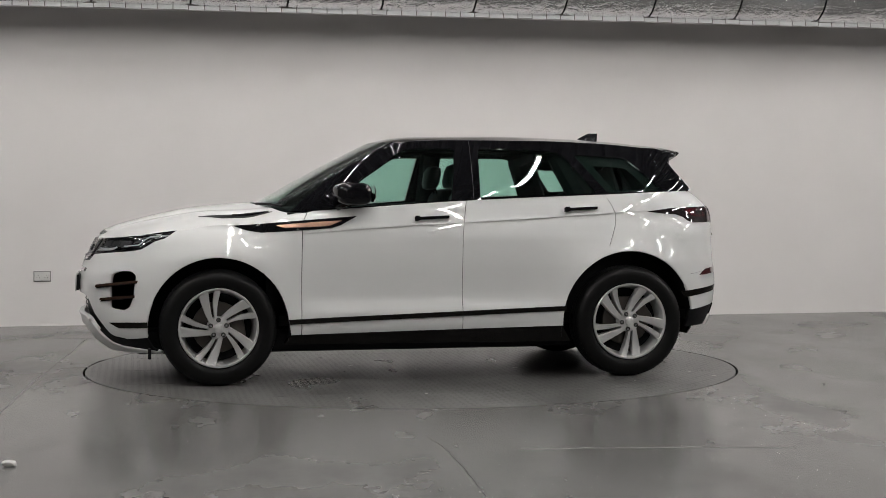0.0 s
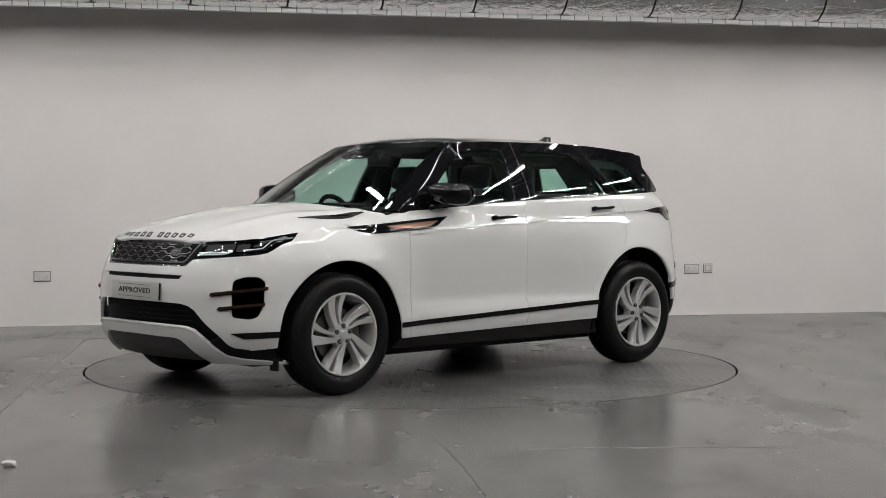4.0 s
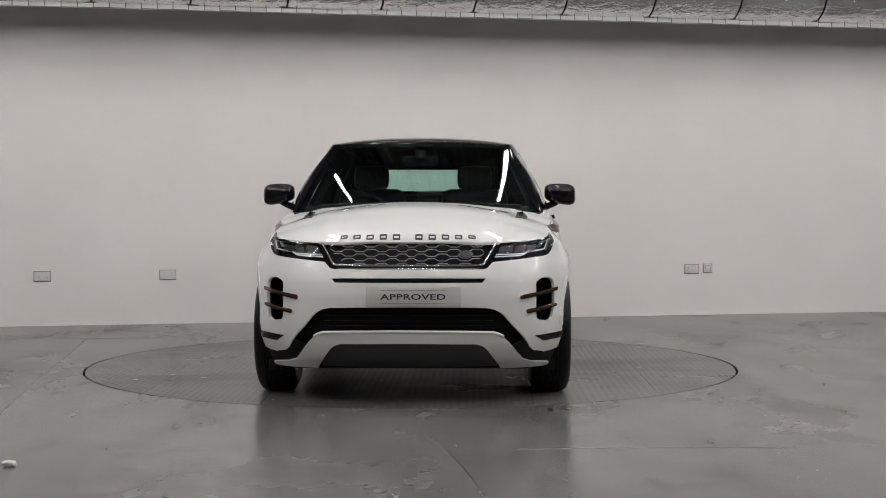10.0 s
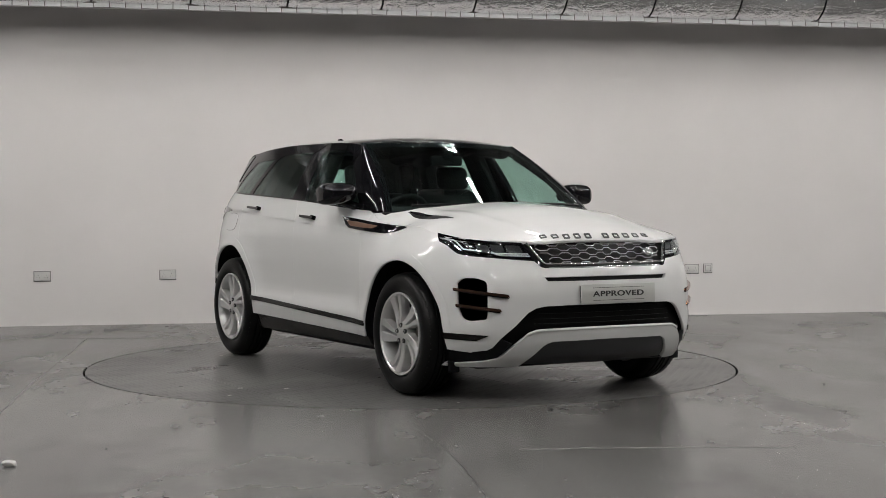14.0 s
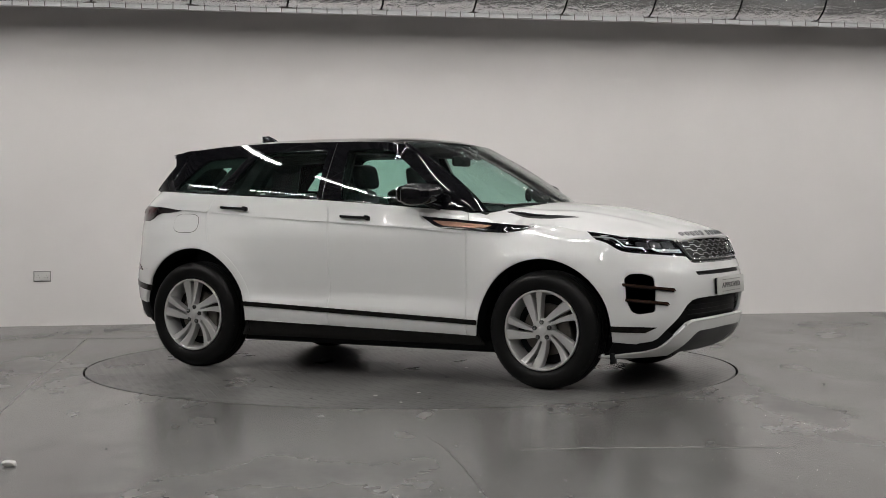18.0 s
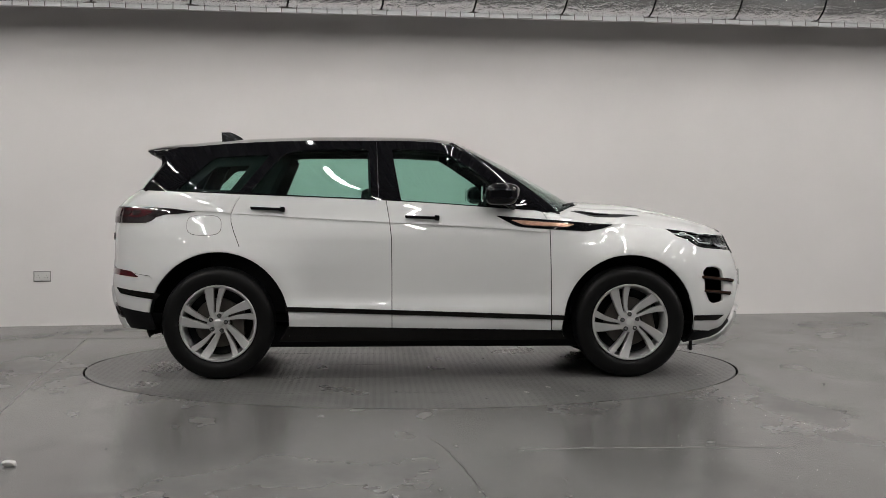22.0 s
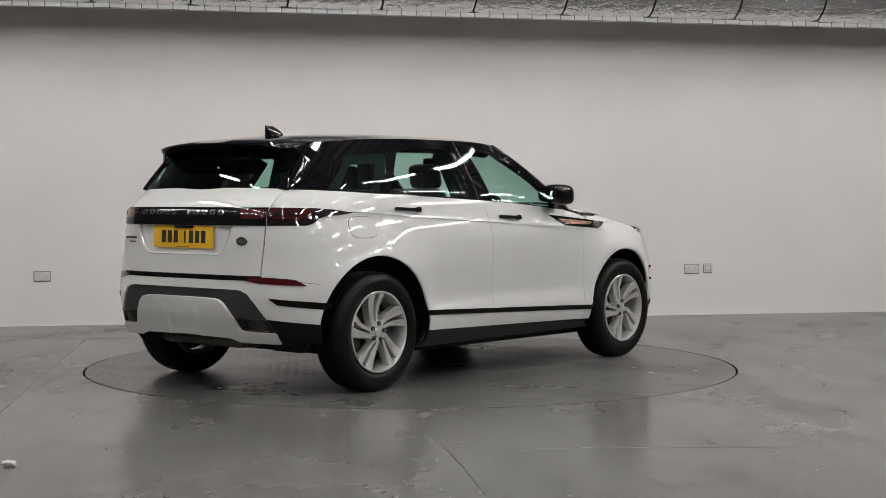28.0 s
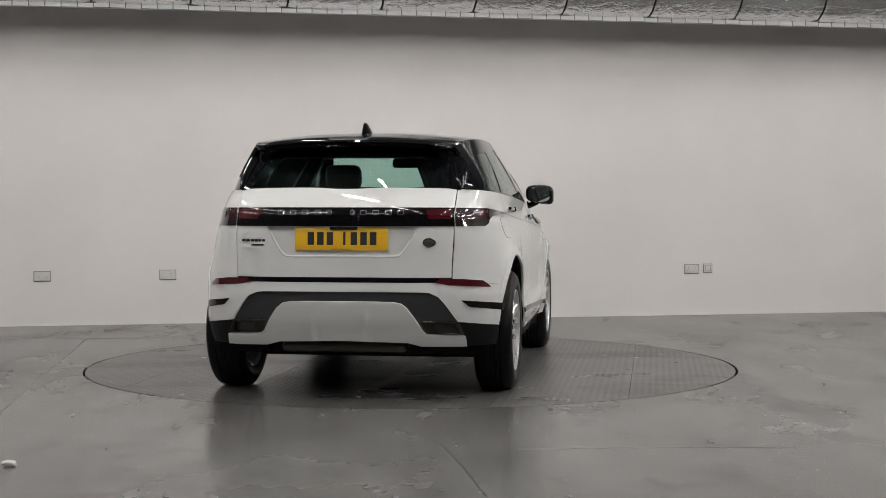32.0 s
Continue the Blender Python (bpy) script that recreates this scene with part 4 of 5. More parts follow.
def build_rear(car):
    low = [(0.0, 0.637), (0.30, 0.637), (0.470, 0.636), (0.510, 0.632), (0.555, 0.610), (0.60, 0.555), (0.658, 0.466)]
    side = [(way(rear, z, x=x), z) for x, z in arch_edge(-AXLE, 151, 170, None, 8)]
    half = [(0.0, 0.690), (0.40, 0.690), (0.62, 0.692)] + list(reversed(rear_joint())) + side + [(way(rear, 0.43, x=-1.79), 0.433)] + list(reversed(low))
    bumper = panel("rear_bumper", both(half), rear, WHITE, car, "white rear bumper", step=0.03, thick=0.02)[0]
    panel("tailgate_gap", both([(0.0, 0.735), (0.62, 0.735), (0.90, 0.72), (0.90, 0.66), (0.0, 0.67)]), rear, PLASTIC, car, off=-0.022, thick=0.01, step=0.05)
    panel("tailgate_strip", both([(0.0, 0.717), (0.552, 0.715), (0.552, 0.691), (0.0, 0.692)]), rear, BLACK, car, "gloss black strip under the tailgate", off=0.002, thick=0.01, step=0.05)
    panel("rear_fog_lamp", rounded([(0.548, 0.690), (0.575, 0.714), (0.70, 0.710), (0.83, 0.699), (0.905, 0.660), (0.86, 0.662), (0.62, 0.676)], 0.008), rear, RED, car, "dark red rear fog lamp", off=0.005, thick=0.01, mirror=True, step=0.03)
    # diffuser
    grey = [(0.0, 0.640), (0.470, 0.639), (0.512, 0.635), (0.558, 0.612), (0.605, 0.555), (0.664, 0.464), (0.70, 0.380), (0.40, 0.34), (0.0, 0.34)]
    panel("diffuser", both(grey), rear, SATIN, car, "dark grey rear diffuser", off=-0.014, thick=0.012, step=0.04)
    silver = [(0.0, 0.582), (0.20, 0.582), (0.305, 0.579), (0.345, 0.570), (0.375, 0.545), (0.415, 0.480), (0.452, 0.412), (0.470, 0.396), (0.50, 0.389), (0.70, 0.382), (0.717, 0.322), (0.449, 0.326), (0.40, 0.338), (0.37, 0.346), (0.0, 0.354)]
    def ribbed(q, z):
        p = rear(q, z)
        rib = 0.012 * math.exp(-((abs(q) - 0.145) / 0.020) ** 2) * lerp(z, (0.36, 1.0), (0.45, 0.9), (0.55, 0.0))
        return (p[0] - rib - 0.012 * lerp(z, (0.40, 0.0), (0.57, 1.0)), p[1], p[2])
    panel("rear_skid_plate", both(silver), ribbed, SILVER, car, "silver rear skid plate with two soft ribs", off=0.008, thick=0.025, step=0.02, edge=0.006)
    outer = [(0.660, 0.464), (0.438, 0.472), (0.474, 0.396), (0.696, 0.386)]
    hole = rounded([(0.632, 0.455), (0.500, 0.459), (0.530, 0.399), (0.665, 0.394)], 0.012)
    for sgn in (1, -1):
        def sf(s, z, sgn=sgn):
            p = rear(s, z)
            return (p[0], sgn * p[1], p[2])
        pipe = panel("exhaust_trim", [rounded(outer, 0.006), hole], sf, EXHAUST, car, "dark exhaust trim with a copper sheen", off=0.000, thick=0.02, step=0.03)[0]
        panel("exhaust_frame", [[(0.565 + (a - 0.565) * 0.90, 0.428 + (b - 0.428) * 0.84) for a, b in outer], hole], sf, BLACK, pipe, off=0.003, thick=0.02, step=0.03)
        panel("exhaust_opening", [(0.58 + (a - 0.58) * 1.1, 0.427 + (b - 0.427) * 1.1) for a, b in hole], sf, INK, pipe, off=-0.016, thick=0.006, step=0.03)
    panel("rear_corner_trim", rounded([(0.662, 0.462), (0.83, 0.450), (way(rear, 0.43, x=-1.79), 0.430), (way(rear, 0.33, x=-1.76), 0.315), (0.95, 0.315), (0.722, 0.318)], 0.006), rear, PLASTIC, car, "black lower corner trim", off=-0.004, thick=0.02, mirror=True, step=0.03)
    panel("bumper_strip", rounded([(0.685, 0.590), (1.075, 0.556), (1.045, 0.516), (0.735, 0.551)], 0.008), rear, SILLBLACK, car, "gloss black bumper strip", off=0.005, thick=0.008, mirror=True, step=0.03)
    # tailgate with a recess for the plate
    recess = both([(0.0, 1.010), (0.474, 1.010), (0.44, 0.962), (0.385, 0.872), (0.362, 0.848), (0.325, 0.838), (0.0, 0.838)])
    edge = [(gate_s(z) - 0.004, z) for z in (0.72, 0.80, 0.90, 1.0, 1.1, 1.17, 1.228)]
    gate = panel("tailgate", [both([(0.0, 0.720), (0.3, 0.720)] + edge + [(0.4, 1.234), (0.0, 1.236)]), recess], rear, WHITE, car, "white tailgate", step=0.03, thick=0.02)[0]
    panel("plate_recess", both([(0.0, 1.02), (0.49, 1.02), (0.45, 0.960), (0.395, 0.868), (0.37, 0.838), (0.33, 0.828), (0.0, 0.828)]), rear, WHITE, gate, off=-0.022, thick=0.01, step=0.04)
    rim = [on(rear, s, z, -0.004) for s, z in spline([(-0.455, 0.985), (-0.42, 0.925), (-0.385, 0.870), (-0.362, 0.847), (-0.32, 0.838), (-0.15, 0.838), (0, 0.838), (0.15, 0.838), (0.32, 0.838), (0.362, 0.847), (0.385, 0.870), (0.42, 0.925), (0.455, 0.985)], 4)]
    tube("recess_edge", rim, 0.007, WHITE, gate, n=8)
    # lamp bar
    bar = both([(0.0, 1.117), (0.40, 1.117), (0.708, 1.116), (0.690, 1.012), (0.0, 1.012)])
    panel("lamp_bar", bar, rear, BLACK, gate, "gloss black bar across the tailgate", off=0.005, thick=0.012, step=0.04)
    side_lamp = rounded([(0.716, 1.116), (0.84, 1.115), (0.96, 1.112), (1.06, 1.105), (1.20, 1.085, 0.004), (1.09, 1.070), (1.02, 1.066), (0.975, 1.050), (0.945, 1.025), (0.905, 1.011), (0.697, 1.012)], 0.006)
    lamp = panel("tail_lamp", side_lamp, rear, DARKLENS, car, "dark red tail lamp", off=0.005, thick=0.012, mirror=True, step=0.03)
    for k, sgn in ((0, 1), (1, -1)):
        def sf(s, z, sgn=sgn):
            p = rear(s, z)
            return (p[0], sgn * p[1], p[2])
        panel("red_lens", rounded([(0.725, 1.104), (0.83, 1.104), (0.955, 1.100), (0.935, 1.078), (0.90, 1.056), (0.87, 1.050), (0.72, 1.051)], 0.006), sf, RED, lamp[k], "dark red lens", off=0.007, thick=0.004, step=0.03)
        panel("inner_red_lens", rounded([(0.53, 1.104), (0.695, 1.104), (0.685, 1.052), (0.55, 1.052)], 0.006), sf, RED, gate, "dark red lens", off=0.007, thick=0.004, step=0.03)
        for s0, s1 in ((0.735, 0.80), (0.815, 0.875)):
            panel("lamp_element", rounded([(s0, 1.094), (s1, 1.094), (s1 - 0.01, 1.064), (s0, 1.064)], 0.004), sf, DARKLENS, lamp[k], off=0.009, thick=0.004, step=0.03)
    for i in range(10):
        s = 0.385 - 0.0757 * i - (0.072 if i > 4 else 0)
        panel("tailgate_bar", [rounded([(s - 0.021, 1.074), (s - 0.021, 1.102), (s + 0.021, 1.102), (s + 0.021, 1.074)], 0.006), [(s - 0.014, 1.081), (s - 0.014, 1.095), (s + 0.014, 1.095), (s + 0.014, 1.081)]], rear, DULL, gate, "grey bar in place of a raised letter", off=0.008, thick=0.004, step=0.02)
    box("gate_handle", -2.094, -2.070, -0.09, 0.07, 0.992, 1.008, PLASTIC, gate, bevel=0.003)
    plate = box("number_plate", -0.004, 0.004, -0.272, 0.272, -0.068, 0.068, PLATE_YELLOW, car, "yellow rear number plate with plain dark bars", bevel=0.002)
    plate.matrix_basis = pose(-2.078, 0.004, 0.941, 0, 2, 0)
    for i in range(7):
        y = 0.178 - i * 0.056 - (0.028 if i > 2 else 0)
        w = 0.019 if i != 3 else 0.007
        box("plate_bar", -0.0056, -0.004, y - w, y + w, -0.037, 0.037, INK, plate)
    for y in (-0.236, 0.236):
        panel("plate_screw", oval(y, 0.0, 0.007, 0.007, 12), lambda a, b: (-0.0035, a, b), PLATE_YELLOW, plate, off=0.002, thick=0.004, step=0.01)
    box("plate_mark", -0.0052, -0.004, -0.06, 0.06, -0.062, -0.059, INK, plate)
    badge = panel("badge", oval(-0.537, 0.920, 0.042, 0.025), rear, DULL, gate, "oval dark grey badge", off=0.006, thick=0.008, step=0.02)
    panel("badge_face", oval(-0.537, 0.920, 0.037, 0.020), rear, SATIN, gate, off=0.008, thick=0.004, step=0.02)
    for w, z in ((0.022, 0.926), (0.019, 0.914)):
        panel("badge_bar", [(-0.537 - w, z - 0.0035), (-0.537 + w, z - 0.0035), (-0.537 + w, z + 0.0035), (-0.537 - w, z + 0.0035)], rear, CHROME, gate, off=0.010, thick=0.003, step=0.02)
    for i in range(6):
        s = 0.625 - 0.0265 * i
        panel("name_bar", rounded([(s - 0.010, 0.922), (s - 0.010, 0.936), (s + 0.010, 0.936), (s + 0.010, 0.922)], 0.003), rear, INK, gate, off=0.004, thick=0.004, step=0.02)
    panel("name_bar", rounded([(0.492, 0.899), (0.492, 0.908), (0.575, 0.908), (0.575, 0.899)], 0.002), rear, INK, gate, off=0.004, thick=0.004, step=0.03)
    # silencer and tow eye below the bumper
    box("silencer", -1.92, -1.66, -0.34, 0.40, 0.268, 0.345, STEEL, car, "dull steel silencer under the bumper", bevel=0.03)


def build_trim(car):
    def swage(x):
        return lerp(x, (-1.50, 1.098), (-1.264, 1.082), (-0.857, 1.055), (-0.216, 1.020), (0.37, 0.988), (0.85, 0.952))
    for a, b in ((-0.212, 0.808), (-1.225, -0.232), (-1.50, -1.262)):
        xs = [a + (b - a) * i / 10 for i in range(11)]
        panel("swage_line", [(x, swage(x) + 0.007) for x in xs] + [(x, swage(x) - 0.007) for x in reversed(xs)], left, WHITE, car, off=0.008, thick=0.006, mirror=True, step=0.06)
    for ax, r, a0, a1 in ((AXLE, 0.438, 10, 172), (-AXLE, 0.460, 10, 168)):
        ring = arch_edge(ax, a0, a1, r + 0.002, 36) + arch_edge(ax, a1, a0, r + 0.052, 36)
        panel("arch_lip", ring, left, WHITE, car, "white wheel arch lip", off=0.004, thick=0.012, mirror=True, step=0.03)
    # handles
    for a, z in ((-0.020, 1.044), (-1.022, 1.101)):
        panel("door_handle", rounded([(a - 0.111, z + 0.008 + 0.005), (a + 0.111, z + 0.008 - 0.005), (a + 0.108, z - 0.008 - 0.005), (a - 0.108, z - 0.008 + 0.005)], 0.006), left, BLACK, car, "gloss black door handle", off=0.026, thick=0.018, mirror=True, step=0.03)
        panel("handle_end", rounded([(a + 0.082, z + 0.012), (a + 0.113, z + 0.010), (a + 0.113, z - 0.018), (a + 0.082, z - 0.016)], 0.006), left, BLACK, car, off=0.030, thick=0.030, mirror=True, step=0.03)
        panel("handle_cup", oval(a, z, 0.10, 0.032, 28, 0.7), left, WHITE, car, off=0.0035, thick=0.005, mirror=True, step=0.04)
    # side vent with its copper blade
    black = [(0.467, 1.057), (0.60, 1.046), (0.80, 1.030), (1.0, 1.015), (1.13, 1.006), (1.24, 0.997), (1.165, 0.972), (1.07, 0.957), (0.90, 0.966), (0.73, 0.977), (0.63, 0.985), (0.57, 1.003), (0.52, 1.030)]
    panel("side_vent", black, left, BLACK, car, "gloss black side vent", off=0.006, thick=0.01, mirror=True, step=0.04)
    panel("vent_insert", rounded([(0.560, 1.028), (0.70, 1.020), (0.98, 0.999), (0.93, 0.985), (0.76, 0.990), (0.645, 0.996)], 0.01), left, COPPER, car, "copper-coloured vent insert", off=0.010, thick=0.008, mirror=True, step=0.04)
    fuel = oval(-1.432, 0.998, 0.113, 0.066, 36, 0.62)
    small = oval(-1.432, 0.998, 0.110, 0.063, 36, 0.62)

    def right(x, z):
        return (x, -side_y(x, z), z)
    panel("fuel_flap_gap", fuel, right, INK, car, off=0.0015, thick=0.003, step=0.04)
    panel("fuel_flap", small, right, WHITE, car, "white fuel flap", off=0.004, thick=0.006, step=0.04)
    # bonnet vents
    for sgn in (1, -1):
        def bf(x, y, sgn=sgn):
            p = bonnet(x, y)
            return (p[0], sgn * p[1], p[2])
        panel("bonnet_vent", rounded([(0.975, 0.672), (1.07, 0.634), (1.20, 0.628), (1.455, 0.614), (1.30, 0.690), (1.10, 0.70)], 0.012), bf, PLASTIC, car, "black bonnet vent", off=0.003, thick=0.004, step=0.04)
        panel("vent_ridge", rounded([(1.0, 0.672), (1.09, 0.645), (1.24, 0.642), (1.12, 0.672)], 0.01), bf, BLACK, car, off=0.010, thick=0.008, step=0.04)
    # door mirrors
    for sgn in (1, -1):
        m = new("door_mirror")
        m.parent = car
        m["label"] = "gloss black door mirror"
        m.matrix_basis = pose(0.052, 0, 0.003)
        verts, faces, n, k = [], [], 28, 14
        for i in range(k + 1):
            a = -math.pi / 2 + math.pi * i / k
            for j in range(n):
                b = 2 * math.pi * j / n
                cy = math.copysign(abs(math.sin(a)) ** 0.68, math.sin(a))
                cr = abs(math.cos(a)) ** 0.48
                x = cr * math.copysign(abs(math.cos(b)) ** 0.7, math.cos(b))
                z = cr * math.copysign(abs(math.sin(b)) ** 0.6, math.sin(b))
                x = x if x > 0 else x * 0.75
                tz = z * (0.068 + 0.008 * cy)
                if z < 0:
                    tz *= 0.92
                verts.append((0.412 + 0.125 * x + 0.05 * (1 - cy) * 0.5, sgn * (0.936 + 0.104 * cy), 1.198 + tz * 1.06 - 0.010 * cy))
        for i in range(k):
            for j in range(n):
                q = (j + 1) % n
                faces.append((i * n + j, i * n + q, (i + 1) * n + q, (i + 1) * n + j))
        mesh("shell", verts, faces, BLACK, m, flip=sgn < 0, smooth=60)
        loop = oval(0.938, 1.198, 0.080, 0.052, 28, 0.65)
        panel("mirror_glass", loop, lambda y, z, sgn=sgn: (0.321 + 0.03 * (0.94 - y), sgn * y, z), MIRROR, m, "silvered mirror glass", off=0.0, thick=0.006, step=0.04)
        tube("arm", [(0.47, sgn * 0.91, 1.145), (0.50, sgn * 0.875, 1.128), (0.53, sgn * 0.835, 1.112)], 0.022, BLACK, m, n=12)
        panel("foot", rounded([(0.44, 1.117), (0.62, 1.103), (0.63, 1.128), (0.47, 1.150)], 0.01), lambda x, z, sgn=sgn: (x, sgn * green(x, z)[1], z), BLACK, m, off=0.01, thick=0.012, step=0.04)
        panel("repeater", rounded([(0.375, 1.232), (0.475, 1.205), (0.47, 1.198), (0.375, 1.222)], 0.002), lambda x, z, sgn=sgn: (x, sgn * (1.030 - 1.9 * max(x - 0.38, 0) ** 1.2 * 0.5), z), CLEAR, m, off=0.004, thick=0.003, step=0.02)
    # aerial fin
    verts, faces, k = [], [], 12
    for i in range(k + 1):
        t = i / k
        zt = 1.0 - t
        xf, xr = -1.240 - 0.10 * t ** 1.6, -1.402 - 0.004 * t
        w = 0.030 * (1 - t) ** 0.6 + 0.004
        z = 1.572 + 0.066 * t
        for j in range(16):
            a = 2 * math.pi * j / 16
            verts.append(((xf + xr) / 2 + (xf - xr) / 2 * math.cos(a), w * math.sin(a), z))
    for i in range(k):
        for j in range(16):
            q = (j + 1) % 16
            faces.append((i * 16 + j, i * 16 + q, (i + 1) * 16 + q, (i + 1) * 16 + j))
    faces.append(tuple(range(k * 16, k * 16 + 16)))
    mesh("aerial_fin", verts, faces, BLACK, car, "gloss black roof aerial fin")
    # roof spoiler
    verts, faces, rows = [], [], 24
    for i in range(rows + 1):
        y = -0.615 + 1.23 * i / rows
        xt = -1.900 + 0.22 * y * y + (0.12 * max(abs(y) - 0.50, 0) / 0.115)
        drop = 0.10 * (max(abs(y) - 0.46, 0) / 0.155) ** 1.5
        zt = roof(max(xt, -1.9), min(abs(y), 0.56))[2] + 0.004 - drop * 0.25
        zm = roof(-1.62, min(abs(y), 0.60))[2] + 0.004
        zs = roof(-1.50, min(abs(y), 0.61))[2] - 0.002
        verts += [(-1.50, y, zs), (-1.62, y, zm), ((xt - 1.62) / 2, y, (zt + zm) / 2 + 0.004), (xt + 0.01, y, zt), (xt, y, zt - 0.010), (xt + 0.02, y, zt - 0.028), (-1.74, y, zt - 0.050 - drop), (-1.60, y, zt - 0.05 - drop)]
    for i in range(rows):
        for k in range(7):
            faces.append((i * 8 + k, i * 8 + k + 1, (i + 1) * 8 + k + 1, (i + 1) * 8 + k))
    faces += [tuple(range(8)), tuple(reversed(range(rows * 8, rows * 8 + 8)))]
    mesh("roof_spoiler", verts, faces, BLACK, car, "gloss black roof spoiler", flip=True)
    for sgn in (1, -1):
        fin = [(-1.56, 1.500), (-1.735, 1.478), (-1.695, 1.415), (-1.685, 1.375), (-1.725, 1.300), (-1.66, 1.300), (-1.61, 1.40)]
        panel("spoiler_fin", rounded(fin, 0.012), lambda x, z, sgn=sgn: (x, sgn * (green(x, z)[1] - 0.0), z), BLACK, car, off=0.004, thick=0.02, step=0.04)
    # wipers and scuttle
    panel("scuttle", [(0.76, 1.13), (-0.76, 1.13), (-0.76, 1.055), (0.76, 1.055)], screen, PLASTIC, car, "black scuttle panel", off=-0.012, thick=0.01, step=0.06)
    for y0, y1 in ((0.66, -0.02), (0.05, -0.62)):
        tube("wiper", [on(screen, y0 + (y1 - y0) * i / 8, 1.112 + 0.012 * math.sin(math.pi * i / 8), 0.016) for i in range(9)], 0.008, PLASTIC, car, "black wiper", n=8)
    # gutter seams
    for a, b in (((-0.300, 1.165), (-0.312, 1.548)),):
        panel("pillar_seam", [(a[0], a[1]), (b[0], b[1]), (b[0] - 0.004, b[1]), (a[0] - 0.004, a[1])], green, INK, car, off=0.0006, thick=0.001, mirror=True, step=0.06)


def cushion(name, x0, x1, y0, y1, z0, z1, parent, mat, r=0.05, lean=0.0, label=""):
    bm = bmesh.new()
    add_box(bm, x0, x1, y0, y1, z0, z1, r)
    bmesh.ops.subdivide_edges(bm, edges=bm.edges, cuts=1, use_grid_fill=True)
    for v in bm.verts:
        v.co.x -= lean * (v.co.z - z0)
    return part(name, bm, mat, parent, label, smooth=60)


